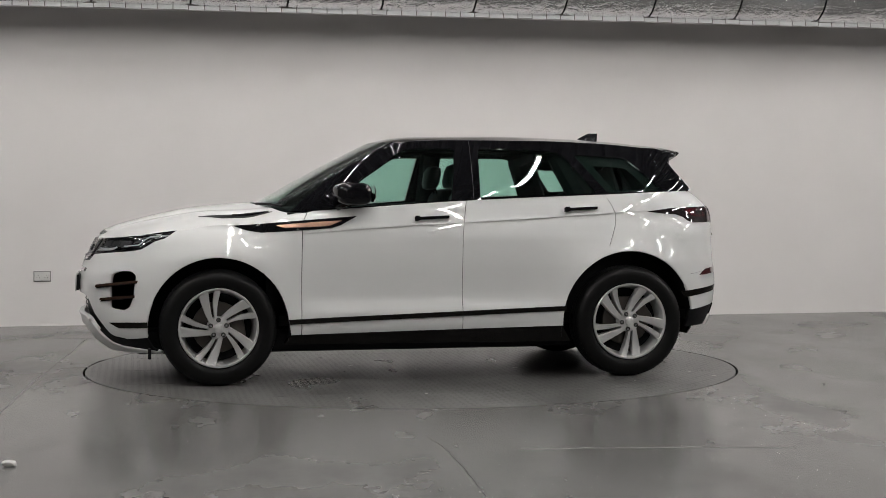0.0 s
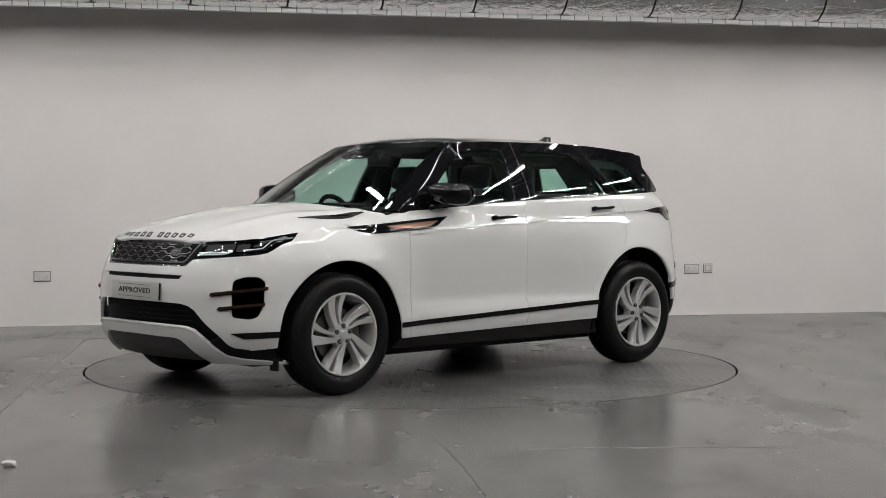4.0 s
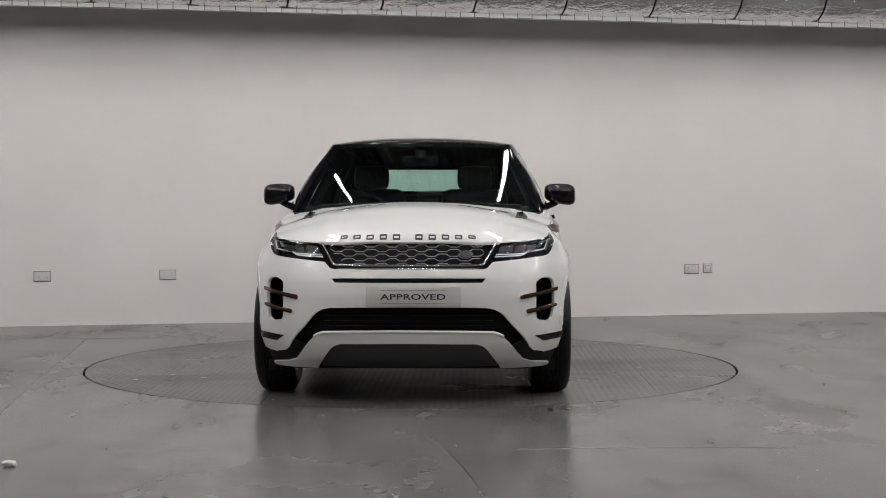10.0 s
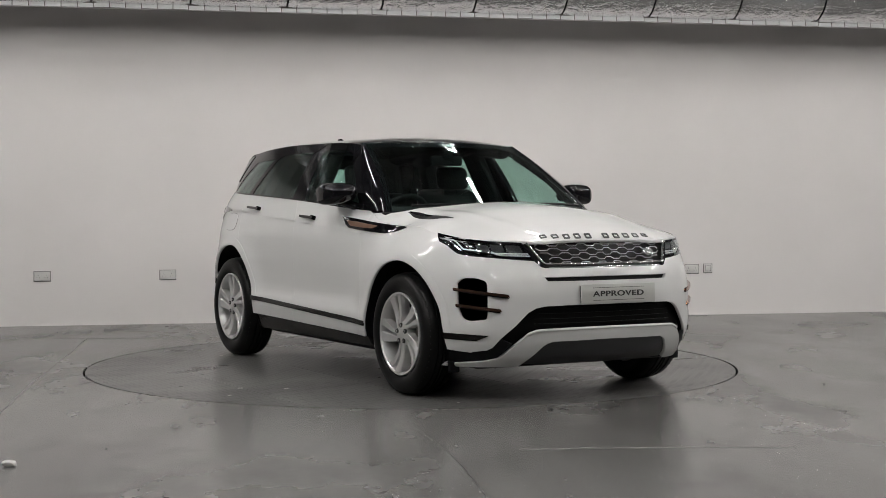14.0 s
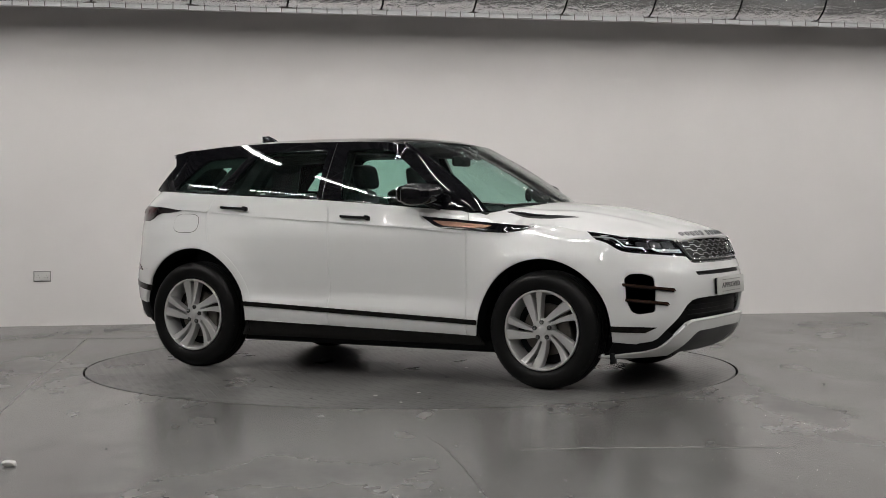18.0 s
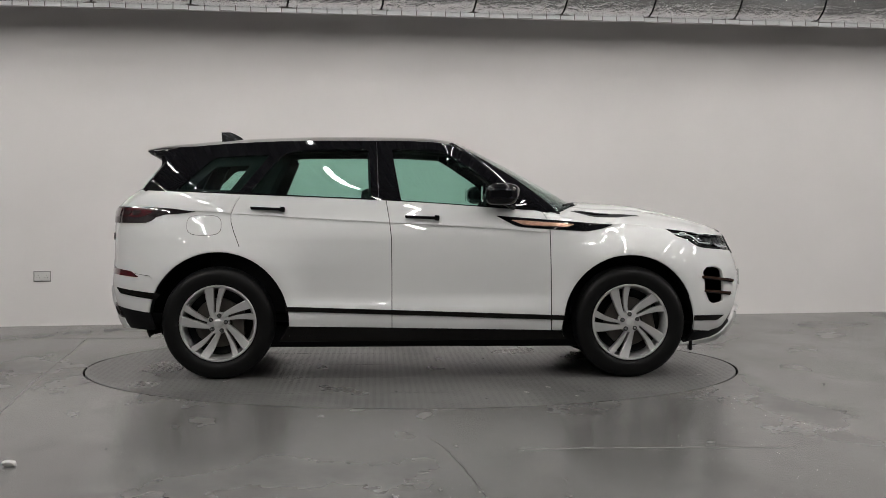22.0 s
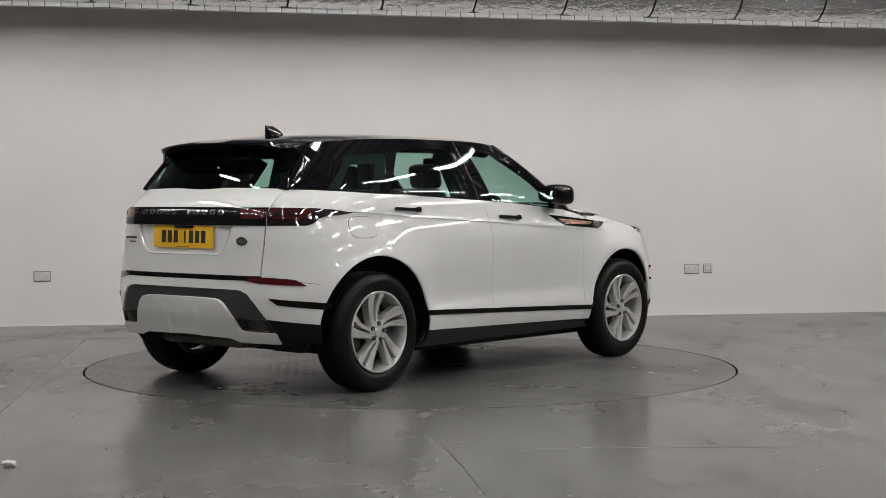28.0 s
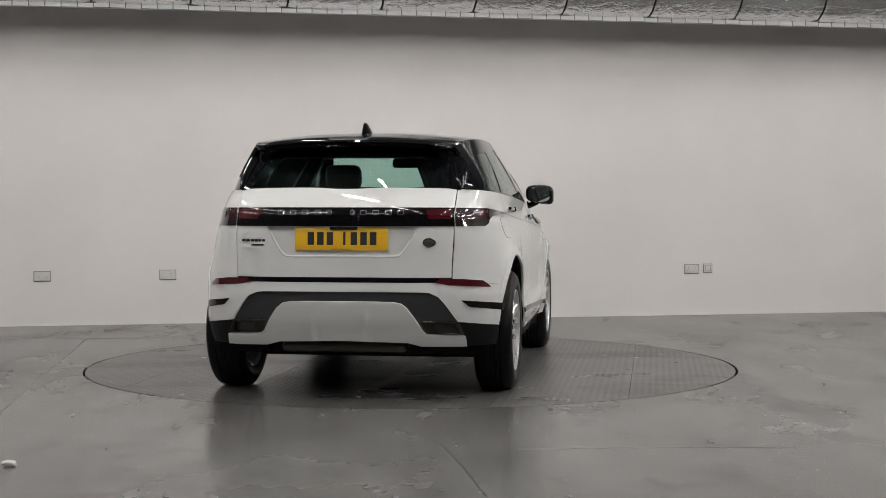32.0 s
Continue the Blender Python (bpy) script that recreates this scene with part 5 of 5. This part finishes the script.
def build_cabin(car):
    for y in (-0.37, 0.37):
        seat = new("front_seat")
        seat.parent = car
        seat["label"] = "dark leather front seat"
        cushion("seat_base", -0.28, 0.24, y - 0.25, y + 0.25, 0.55, 0.72, seat, SEAT, 0.06)
        cushion("backrest", -0.28, -0.14, y - 0.24, y + 0.24, 0.68, 1.24, seat, SEAT, 0.06, 0.28)
        cushion("headrest", -0.30, -0.20, y - 0.125, y + 0.125, 1.235, 1.405, seat, SEAT, 0.045, 0.20)
        for q in (-0.05, 0.05):
            tube("headrest_post", [(-0.31, y + q, 1.18), (-0.275, y + q, 1.27)], 0.007, CHROME, seat, n=6)
    bench = new("rear_seat")
    bench.parent = car
    bench["label"] = "dark leather rear bench"
    cushion("bench_base", -1.20, -0.72, -0.66, 0.66, 0.55, 0.74, bench, SEAT, 0.06)
    cushion("bench_back", -1.24, -1.12, -0.66, 0.66, 0.70, 1.20, bench, SEAT, 0.05, 0.25)
    for y, w, z in ((-0.40, 0.12, 1.215), (0.40, 0.12, 1.215), (0.0, 0.09, 1.20)):
        cushion("bench_headrest", -1.30, -1.21, y - w, y + w, 1.12, z, bench, SEAT, 0.04, 0.2)
    # dashboard
    bm = bmesh.new()
    add_box(bm, 0.50, 0.98, -0.76, 0.76, 0.70, 1.055, 0.06)
    part("dashboard", bm, CABIN, car, "black dashboard")
    bm = bmesh.new()
    add_box(bm, 0.46, 0.66, -0.55, -0.19, 1.0, 1.105, 0.04)
    part("instrument_hood", bm, CABIN, car)
    box("centre_screen", 0.485, 0.50, -0.14, 0.14, 0.90, 1.02, BLACK, car, bevel=0.006)
    wheel = new("steering_wheel")
    wheel.parent = car
    wheel["label"] = "black leather steering wheel"
    wheel.matrix_basis = pose(0.36, -0.37, 1.02, 0, 0, 0) @ Matrix.Rotation(radians(-66), 4, "Y")
    tube("wheel_rim", [(0.185 * math.cos(2 * math.pi * i / 36), 0.185 * math.sin(2 * math.pi * i / 36), 0) for i in range(36)], 0.017, CABIN, wheel, n=10, closed=True)
    box("wheel_hub", -0.075, 0.075, -0.085, 0.085, -0.03, 0.012, CABIN, wheel, bevel=0.02)
    for a in (90, 270, 180):
        bm = bmesh.new()
        add_box(bm, 0.06, 0.18, -0.022, 0.022, -0.012, 0.006, 0.005, Matrix.Rotation(radians(a), 4, "Z"))
        part("wheel_spoke", bm, CABIN, wheel)
    bm = bmesh.new()
    add_box(bm, 0.275, 0.305, -0.125, 0.125, 1.395, 1.465, 0.02)
    part("rear_view_mirror", bm, CABIN, car, "black inside mirror")
    box("mirror_stalk", 0.28, 0.33, -0.035, 0.035, 1.44, 1.50, CABIN, car, bevel=0.012)
    box("load_cover", -1.88, -1.28, -0.66, 0.66, 1.10, 1.13, CABIN, car, "black load cover", bevel=0.01)
    for s in (1, -1):
        bm = bmesh.new()
        add_box(bm, -1.40, 0.90, -0.03, 0.03, 0.42, 1.085, 0.02)
        bmesh.ops.transform(bm, matrix=Matrix.Translation((0, s * 0.765, 0)), verts=bm.verts)
        part("door_lining", bm, CABIN, car)
        # inner pillars
        for x0, z0, y0, x1, z1, y1, r in ((-0.29, 1.10, 0.76, -0.30, 1.51, 0.555, 0.075), (-1.13, 1.12, 0.70, -0.98, 1.46, 0.54, 0.10), (-1.66, 1.14, 0.59, -1.52, 1.43, 0.46, 0.13)):
            tube("pillar_lining", [(x0, s * y0, z0), ((x0 + x1) / 2, s * (y0 + y1) / 2, (z0 + z1) / 2), (x1, s * y1, z1)], r, CABIN, car, n=10)
        tube("roof_rail_lining", [(x, s * (rail_y(x) - 0.05), rail(x) - 0.045) for x in (0.15, -0.1, -0.4, -0.8, -1.2, -1.6)], 0.042, CABIN, car, n=8)
        tube("seat_belt", [(-0.31, s * 0.70, 1.36), (-0.33, s * 0.66, 1.15), (-0.36, s * 0.60, 0.8)], 0.012, CABIN, car, n=6)
    box("firewall", 0.97, 1.03, -0.76, 0.76, 0.40, 1.05, CABIN, car)
    box("rear_bulkhead", -1.90, -1.86, -0.62, 0.62, 0.40, 1.10, CABIN, car)


def car_pose(t):
    th = radians(-170.79 + 7.818 * t + 0.00503 * (t - 16) ** 2)
    c, s = math.cos(th), math.sin(th)
    return pose(c * 0.067 - s * 0.0744, s * 0.067 + c * 0.0744, 0.0, 0, 0, math.degrees(th))


def build_car():
    car = tagged(new("car"), "white compact SUV with black roof on a turntable", "car")
    # wheels
    w = build_wheel()
    w.parent = car
    w.matrix_basis = pose(-AXLE, -TRACK, HUB_Z + 0.006, 0, 0, 0)
    for x, y, turn, ph in ((AXLE, -TRACK, 0, -12), (AXLE, TRACK, 180, -9), (-AXLE, TRACK, 180, -34)):
        copy_thing(w, pose(x, y, HUB_Z + 0.006, 0, ph, turn))

    # ---- sides ----

    def door_low(x):
        return lerp(x, (-0.9, 0.345), (0.9, 0.312))

    def strip_z(x):
        return lerp(x, (-0.91, 0.472), (0.03, 0.436), (0.905, 0.411))
    # front door
    fgap = [(0.775, 1.082), (0.806, 1.03), (0.815, 0.98), (0.821, 0.7), (0.823, door_low(0.82))]
    g = 0.003
    fd = [(x - g, z) for x, z in fgap] + [(-0.214, door_low(-0.21)), (-0.214, 0.70), (-0.217, 0.92), (-0.228, 1.02), (-0.250, belt(-0.25))]
    fd += [(x, belt(x)) for x in (-0.1, 0.1, 0.3, 0.5, 0.65, 0.73)]
    front_doors = panel("front_door", fd, left, WHITE, car, "white front door", mirror=True, step=0.045)
    # rear door: follows the wheel arch
    rd = [(-0.219, door_low(-0.21)), (-0.219, 0.70), (-0.222, 0.92), (-0.233, 1.02), (-0.255, belt(-0.26))]
    rd += [(x, belt(x)) for x in (-0.4, -0.6, -0.8, -1.0, -1.18)]
    rd += [(-1.196, belt(-1.19)), (-1.235, 1.13), (-1.258, 1.07), (-1.256, 1.02), (-1.24, 0.965), (-1.205, 0.875), (-1.182, 0.80)]
    rd += [p for p in arch_edge(-AXLE, 71, 4)] + [(-0.882, door_low(-0.88))]
    rear_doors = panel("rear_door", rd, left, WHITE, car, "white rear door", mirror=True, step=0.045)
    # front wing
    fw = [(x + g, z) for x, z in fgap] + [(0.888, 0.312)] + arch_edge(AXLE, 174, 22)[1:]
    fw += [(x, z) for x, z in wing_joint()[1:]] + [(front(s, z)[0], z) for s, z in ((1.095, 0.922), (1.125, 0.945), (1.150, 0.968))]
    fw += [(x, shut_z(x)) for x in (1.515, 1.45, 1.38, 1.30, 1.20, 1.10, 1.0, 0.9, 0.82)]
    panel("front_wing", fw, left, WHITE, car, "white front wing", mirror=True, step=0.04)
    # rear quarter, up to the tailgate
    rq = [(-1.199, belt(-1.19)), (-1.240, 1.13), (-1.263, 1.07), (-1.261, 1.02), (-1.245, 0.965), (-1.210, 0.875), (-1.188, 0.80)]
    rq = rq + arch_edge(-AXLE, 73, 150)
    up = [(-1.85, belt(-1.85)), (-1.7, belt(-1.7)), (-1.5, belt(-1.5)), (-1.3, belt(-1.3))]
    rq = [(way(rear, z, x=x), z) for x, z in rq] + [(a, b + 0.003) for a, b in rear_joint()] + [(gate_s(z) + 0.004, z) for z in (0.715, 0.85, 1.0, 1.1, 1.17, 1.228)] + [(way(rear, z, x=x), z) for x, z in up]
    panel("rear_quarter", rq, rear, WHITE, car, "white rear quarter panel", mirror=True, step=0.04)
    # sills
    sill = [(-0.885, 0.340), (0.885, 0.307), (0.93, 0.25), (-0.95, 0.238)]
    panel("sill", rounded(sill, 0.01), lambda x, z: (x, side_y(0, z) - 0.006, z), SILLBLACK, car, "gloss black side sill", mirror=True, step=0.05, thick=0.03)
    rub = [(-0.905, strip_z(-0.905)), (0.905, strip_z(0.9)), (0.90, strip_z(0.9) - 0.030), (-0.90, strip_z(-0.9) - 0.030)]
    panel("side_moulding", rub, left, SILLBLACK, car, "gloss black side moulding", mirror=True, step=0.05, off=0.006, thick=0.008)
    # wheel arch linings
    for ax in (AXLE, -AXLE):
        for s in (1, -1):
            verts, faces = [], []
            pts = arch_edge(ax, -12, 192, None, 40)
            for x, z in pts:
                y = side_y(x, z)
                x, z = ax + (x - ax) * 1.012, HUB_Z + (z - HUB_Z) * 1.012
                verts += [(x, s * (y - 0.016), z), (x, s * (y - 0.03), z), (ax + (x - ax) * 1.03, s * (y - 0.035), HUB_Z + (z - HUB_Z) * 1.03), (ax + (x - ax) * 1.03, s * 0.50, HUB_Z + (z - HUB_Z) * 1.03)]
            for i in range(len(pts) - 1):
                for k in range(3):
                    faces.append((i * 4 + k, i * 4 + k + 1, i * 4 + k + 5, i * 4 + k + 4))
            k = len(verts)
            verts.append((ax, s * 0.50, HUB_Z))
            for i in range(len(pts) - 1):
                faces.append((i * 4 + 3, k, i * 4 + 7))
            mesh("wheel_arch_lining", verts, faces, PLASTIC, car, "black wheel arch lining", flip=s > 0)

    # ---- bonnet ----
    xs = [0.80, 0.95, 1.1, 1.25, 1.4, 1.55, 1.7, 1.82, 1.92, 1.98, 2.025, 2.055, 2.075]
    edge = [(x, bonnet_y(x) - 0.003) for x in xs]
    back = [(screen(y, 1.10)[0] + 0.02, y) for y in (-0.74, -0.6, -0.4, -0.2, 0.0, 0.2, 0.4, 0.6, 0.74)]
    bo = [(x, -y) for x, y in reversed(edge)] + back + edge + [(2.082, 0.1), (2.082, -0.1)]
    panel("bonnet", bo, bonnet, WHITE, car, "white bonnet", step=0.035, thick=0.02)

    # ---- glass and roof ----
    top = [(0.588 * i / 6, 1.545 + 0.012 * (1 - abs(i) / 6)) for i in range(-6, 7)]
    base = [(0.775 * i / 8, lerp(abs(i) / 8, (0, 1.100), (0.6, 1.096), (1, 1.088))) for i in range(8, -9, -1)]
    panel("windscreen", top + base, screen, SCREEN, car, "tinted windscreen", step=0.06, thick=0.005)
    ring = top + base
    cx, cz = 0.0, 1.325
    hole = [(a * 0.945, cz + (b - cz) * (0.90 if b > cz else 0.955)) for a, b in ring]
    panel("screen_border", [ring, hole], screen, BLACK, car, "black border printed on the windscreen", step=0.05, off=-0.007, thick=0.003)
    ro = [(x, rail_y(x)) for x in (0.20, 0.0, -0.3, -0.6, -0.9, -1.2, -1.5, -1.75)] + [(-1.80, 0.55), (-1.83, 0.3), (-1.84, 0.0), (-1.83, -0.3), (-1.80, -0.55)]
    ro += [(x, -rail_y(x)) for x in (-1.75, -1.5, -1.2, -0.9, -0.6, -0.3, 0.0, 0.20)] + [(0.245, -0.35), (0.262, 0.0), (0.245, 0.35)]
    panel("roof", ro, roof, BLACK, car, "gloss black roof", step=0.06, thick=0.03)
    # side of the greenhouse: black frame with window openings
    frame_ = [(0.815, 1.078), (0.60, 1.235), (0.40, 1.385), (0.25, 1.492), (0.17, 1.535), (0.0, rail(0.0)), (-0.4, rail(-0.4)), (-0.8, rail(-0.8)), (-1.2, rail(-1.2)), (-1.6, rail(-1.6)), (-1.66, 1.485), (-1.70, 1.40), (-1.850, 1.229)]
    frame_ += [(x, belt(x) + 0.001) for x in (-1.7, -1.4, -1.1, -0.8, -0.5, -0.2, 0.1, 0.4, 0.6, 0.75)]
    wf = rounded([(-0.155, belt(-0.15) + 0.008), (-0.215, 1.50, 0.03), (0.02, 1.505, 0.05), (0.13, 1.49, 0.06), (0.42, 1.300, 0.05), (0.60, 1.14, 0.02), (0.565, belt(0.56) + 0.008)], 0.01)
    wr = rounded([(-0.345, belt(-0.34) + 0.008), (-0.365, 1.50, 0.03), (-0.78, 1.495, 0.04), (-0.93, 1.475, 0.05), (-1.145, belt(-1.14) + 0.010)], 0.02)
    wq = rounded([(-1.215, belt(-1.21) + 0.010), (-1.01, 1.465, 0.03), (-1.38, 1.445, 0.04), (-1.625, belt(-1.62) + 0.010)], 0.02)
    panel("window_frame", [frame_, wf, wr, wq], green, BLACK, car, "gloss black pillars and window frames", step=0.06, thick=0.03, mirror=True)
    for nm, loop in (("front_window", wf), ("rear_window", wr), ("quarter_window", wq)):
        cx, cz = sum(p[0] for p in loop) / len(loop), sum(p[1] for p in loop) / len(loop)
        big = [(cx + (x - cx) * 0.996, cz + (z - cz) * 0.994) for x, z in loop]
        panel(nm, big, green, GLASS, car, "green-tinted side window", step=0.06, off=-0.0025, thick=0.004, mirror=True)
    cx, cz = sum(p[0] for p in wq) / len(wq), sum(p[1] for p in wq) / len(wq)
    frit = [(cx + (x - cx) * 1.02, cz + (z - cz) * 1.03) for x, z in wq]
    gap = [(cx - 0.02 + (x - cx) * 0.62, cz - 0.02 + (z - cz) * 0.66) for x, z in wq]
    panel("window_frit", [frit, gap], green, CABIN, car, "black inner edge of the quarter window", step=0.08, off=-0.020, thick=0.004, mirror=True)
    # pillars that close the sides against windscreen and rear window
    for sgn in (1, -1):
        for nm, ends, n in (("windscreen_pillar", "f", 14), ("rear_pillar", "r", 10)):
            verts, faces = [], []
            for i in range(n + 1):
                t = i / n
                if ends == "f":
                    z = 1.088 + (1.540 - 1.088) * t
                    xa = lerp(z, (1.078, 0.815), (1.235, 0.60), (1.385, 0.40), (1.492, 0.25), (1.535, 0.17))
                    p = Vector(green(xa, z))
                    q = Vector(screen(lerp(z, (1.088, 0.775), (1.545, 0.588)), z))
                    o = Vector((0.3, 0.6, 0.5)).normalized()
                else:
                    z = 1.229 + (1.480 - 1.229) * t
                    xa = lerp(z, (1.229, -1.850), (1.40, -1.70), (1.485, -1.66))
                    p = Vector(green(xa, z))
                    q = Vector(hatch(lerp(z, (1.228, 0.665), (1.46, 0.58), (1.495, 0.54)) - 0.012, z))
                    o = Vector((-0.6, 0.7, 0.2)).normalized()
                for f, h in ((-0.12, -0.004), (0.12, 0.004), (0.5, 0.009), (0.88, 0.004), (1.10, -0.002), (0.5, -0.03)):
                    c = p.lerp(q, f) + o * h
                    verts.append((c.x, sgn * c.y, c.z))
            for i in range(n):
                for k in range(6):
                    j = (k + 1) % 6
                    faces.append((i * 6 + k, i * 6 + j, (i + 1) * 6 + j, (i + 1) * 6 + k))
            mesh(nm, verts, faces, BLACK, car, "gloss black pillar", smooth=50, flip=(sgn > 0) == (ends == "f"))
    rw = rounded([(0.60, 1.235), (0.50, 1.44, 0.04), (-0.50, 1.44, 0.04), (-0.60, 1.235)], 0.02)
    panel("rear_screen", rw, hatch, GLASS, car, "dark-tinted rear window", step=0.06, thick=0.004)
    fr = [(0.662, 1.228), (0.58, 1.46), (0.54, 1.495), (-0.54, 1.495), (-0.58, 1.46), (-0.662, 1.228)]
    inner = rounded([(0.53, 1.240), (0.44, 1.425, 0.04), (-0.44, 1.425, 0.04), (-0.53, 1.240)], 0.02)
    panel("hatch_frame", [fr, inner], hatch, BLACK, car, "gloss black rear window surround", step=0.05, off=-0.006, thick=0.02)

    build_front(car)
    build_rear(car)
    build_trim(car)
    build_cabin(car)

    # ---- underside and cabin ----
    box("underbody", -1.30, 1.85, -0.70, 0.70, 0.185, 0.34, PLASTIC, car, "black underbody tray", bevel=0.03)
    box("rear_axle_cover", -1.76, -1.30, -0.62, 0.62, 0.25, 0.36, PLASTIC, car, bevel=0.04)
    box("cabin_floor", -1.80, 0.95, -0.75, 0.75, 0.36, 0.42, CABIN, car)
    return car


CAR = build_car()


def build_turntable():
    """Six strips of chequer plate, cut to a round."""
    disc = tagged(new("turntable"), "flush round car turntable of grey chequer plate", "turntable")
    R, n, gap = 2.248, 26, 0.002
    cuts = [-R, -1.55, -0.78, 0.0, 0.78, 1.55, R]
    for y0, y1 in zip(cuts, cuts[1:]):
        y0, y1 = y0 + gap, y1 - gap
        ys = [y0 + (y1 - y0) * i / n for i in range(n + 1)]
        right = [(math.sqrt(max(R * R - y * y, 0.0)), y) for y in ys]
        loop = right + [(-x, y) for x, y in reversed(right)]
        k = len(loop)
        verts = [(x, y, z) for z in (0.0, -0.012) for x, y in loop]
        faces = [tuple(range(k)), tuple(reversed(range(k, 2 * k)))] + [(i, i + k, (i + 1) % k + k, (i + 1) % k) for i in range(k)]
        mesh("deck_plate", verts, faces, TREAD, disc, smooth=0)
    # raised bars of the chequer plate, crossed in turn
    pitch, verts, faces = 0.044, [], []
    shape = [(-0.021, 0.0, 0.0), (-0.010, -0.0075, 0.0), (0.010, -0.0075, 0.0), (0.021, 0.0, 0.0), (0.010, 0.0075, 0.0), (-0.010, 0.0075, 0.0), (-0.012, 0.0, 0.0010), (0.012, 0.0, 0.0010)]
    skin = [(0, 1, 6), (1, 2, 7, 6), (2, 3, 7), (3, 4, 7), (4, 5, 6, 7), (5, 0, 6)]
    count = int(2 * R / pitch) + 1
    for i in range(count):
        for j in range(count):
            x, y = (i - count / 2 + 0.5) * pitch, (j - count / 2 + 0.5) * pitch
            if math.hypot(x, y) > R - 0.026 or min(abs(y - c) for c in cuts) < 0.021:
                continue
            c = s = math.sqrt(0.5)
            s = s if (i + j) % 2 else -s
            k = len(verts)
            verts += [(x + c * p - s * q, y + s * p + c * q, h + 0.0002) for p, q, h in shape]
            faces += [tuple(k + v for v in f) for f in skin]
    tagged(mesh("tread_relief", verts, faces, TREAD, disc, "low raised pattern of the chequer plate", smooth=0), kind="stuff")
    n = 96
    verts = [(r * math.cos(2 * math.pi * i / n), r * math.sin(2 * math.pi * i / n), z) for r, z in ((2.243, -0.014), (2.243, -0.05), (0.0, -0.05)) for i in range(n)]
    faces = [(i, (i + 1) % n, (i + 1) % n + n, i + n) for i in range(n)] + [tuple(range(n))]
    mesh("carrier", verts, faces, MESHY, disc, "dark steel carrier below the plates", smooth=0)
    rng = random.Random(8)
    for i in range(26):
        a, r = rng.uniform(0, 6.283), 2.2 * math.sqrt(rng.random())
        q = rng.uniform(0.006, 0.016)
        bm = bmesh.new()
        bmesh.ops.create_icosphere(bm, subdivisions=1, radius=1.0)
        for v in bm.verts:
            v.co *= rng.uniform(0.7, 1.2)
        bmesh.ops.transform(bm, matrix=Matrix.Translation((r * math.cos(a), r * math.sin(a), 0.001)) @ Matrix.Rotation(a, 4, "Z") @ Matrix.Diagonal((q * 1.6, q, 0.002, 1)), verts=bm.verts)
        part("paint_fleck", bm, SOCKET if i % 3 else SATIN, disc)
    return disc


DISC = build_turntable()


def motions():
    walk(CAR, [(float(t), car_pose(t)) for t in range(33)])
    walk(DISC, [(float(t), pose(0, 0, 0, 0, 0, -170.79 + 7.818 * t + 0.00503 * (t - 16) ** 2)) for t in range(33)])


motions()
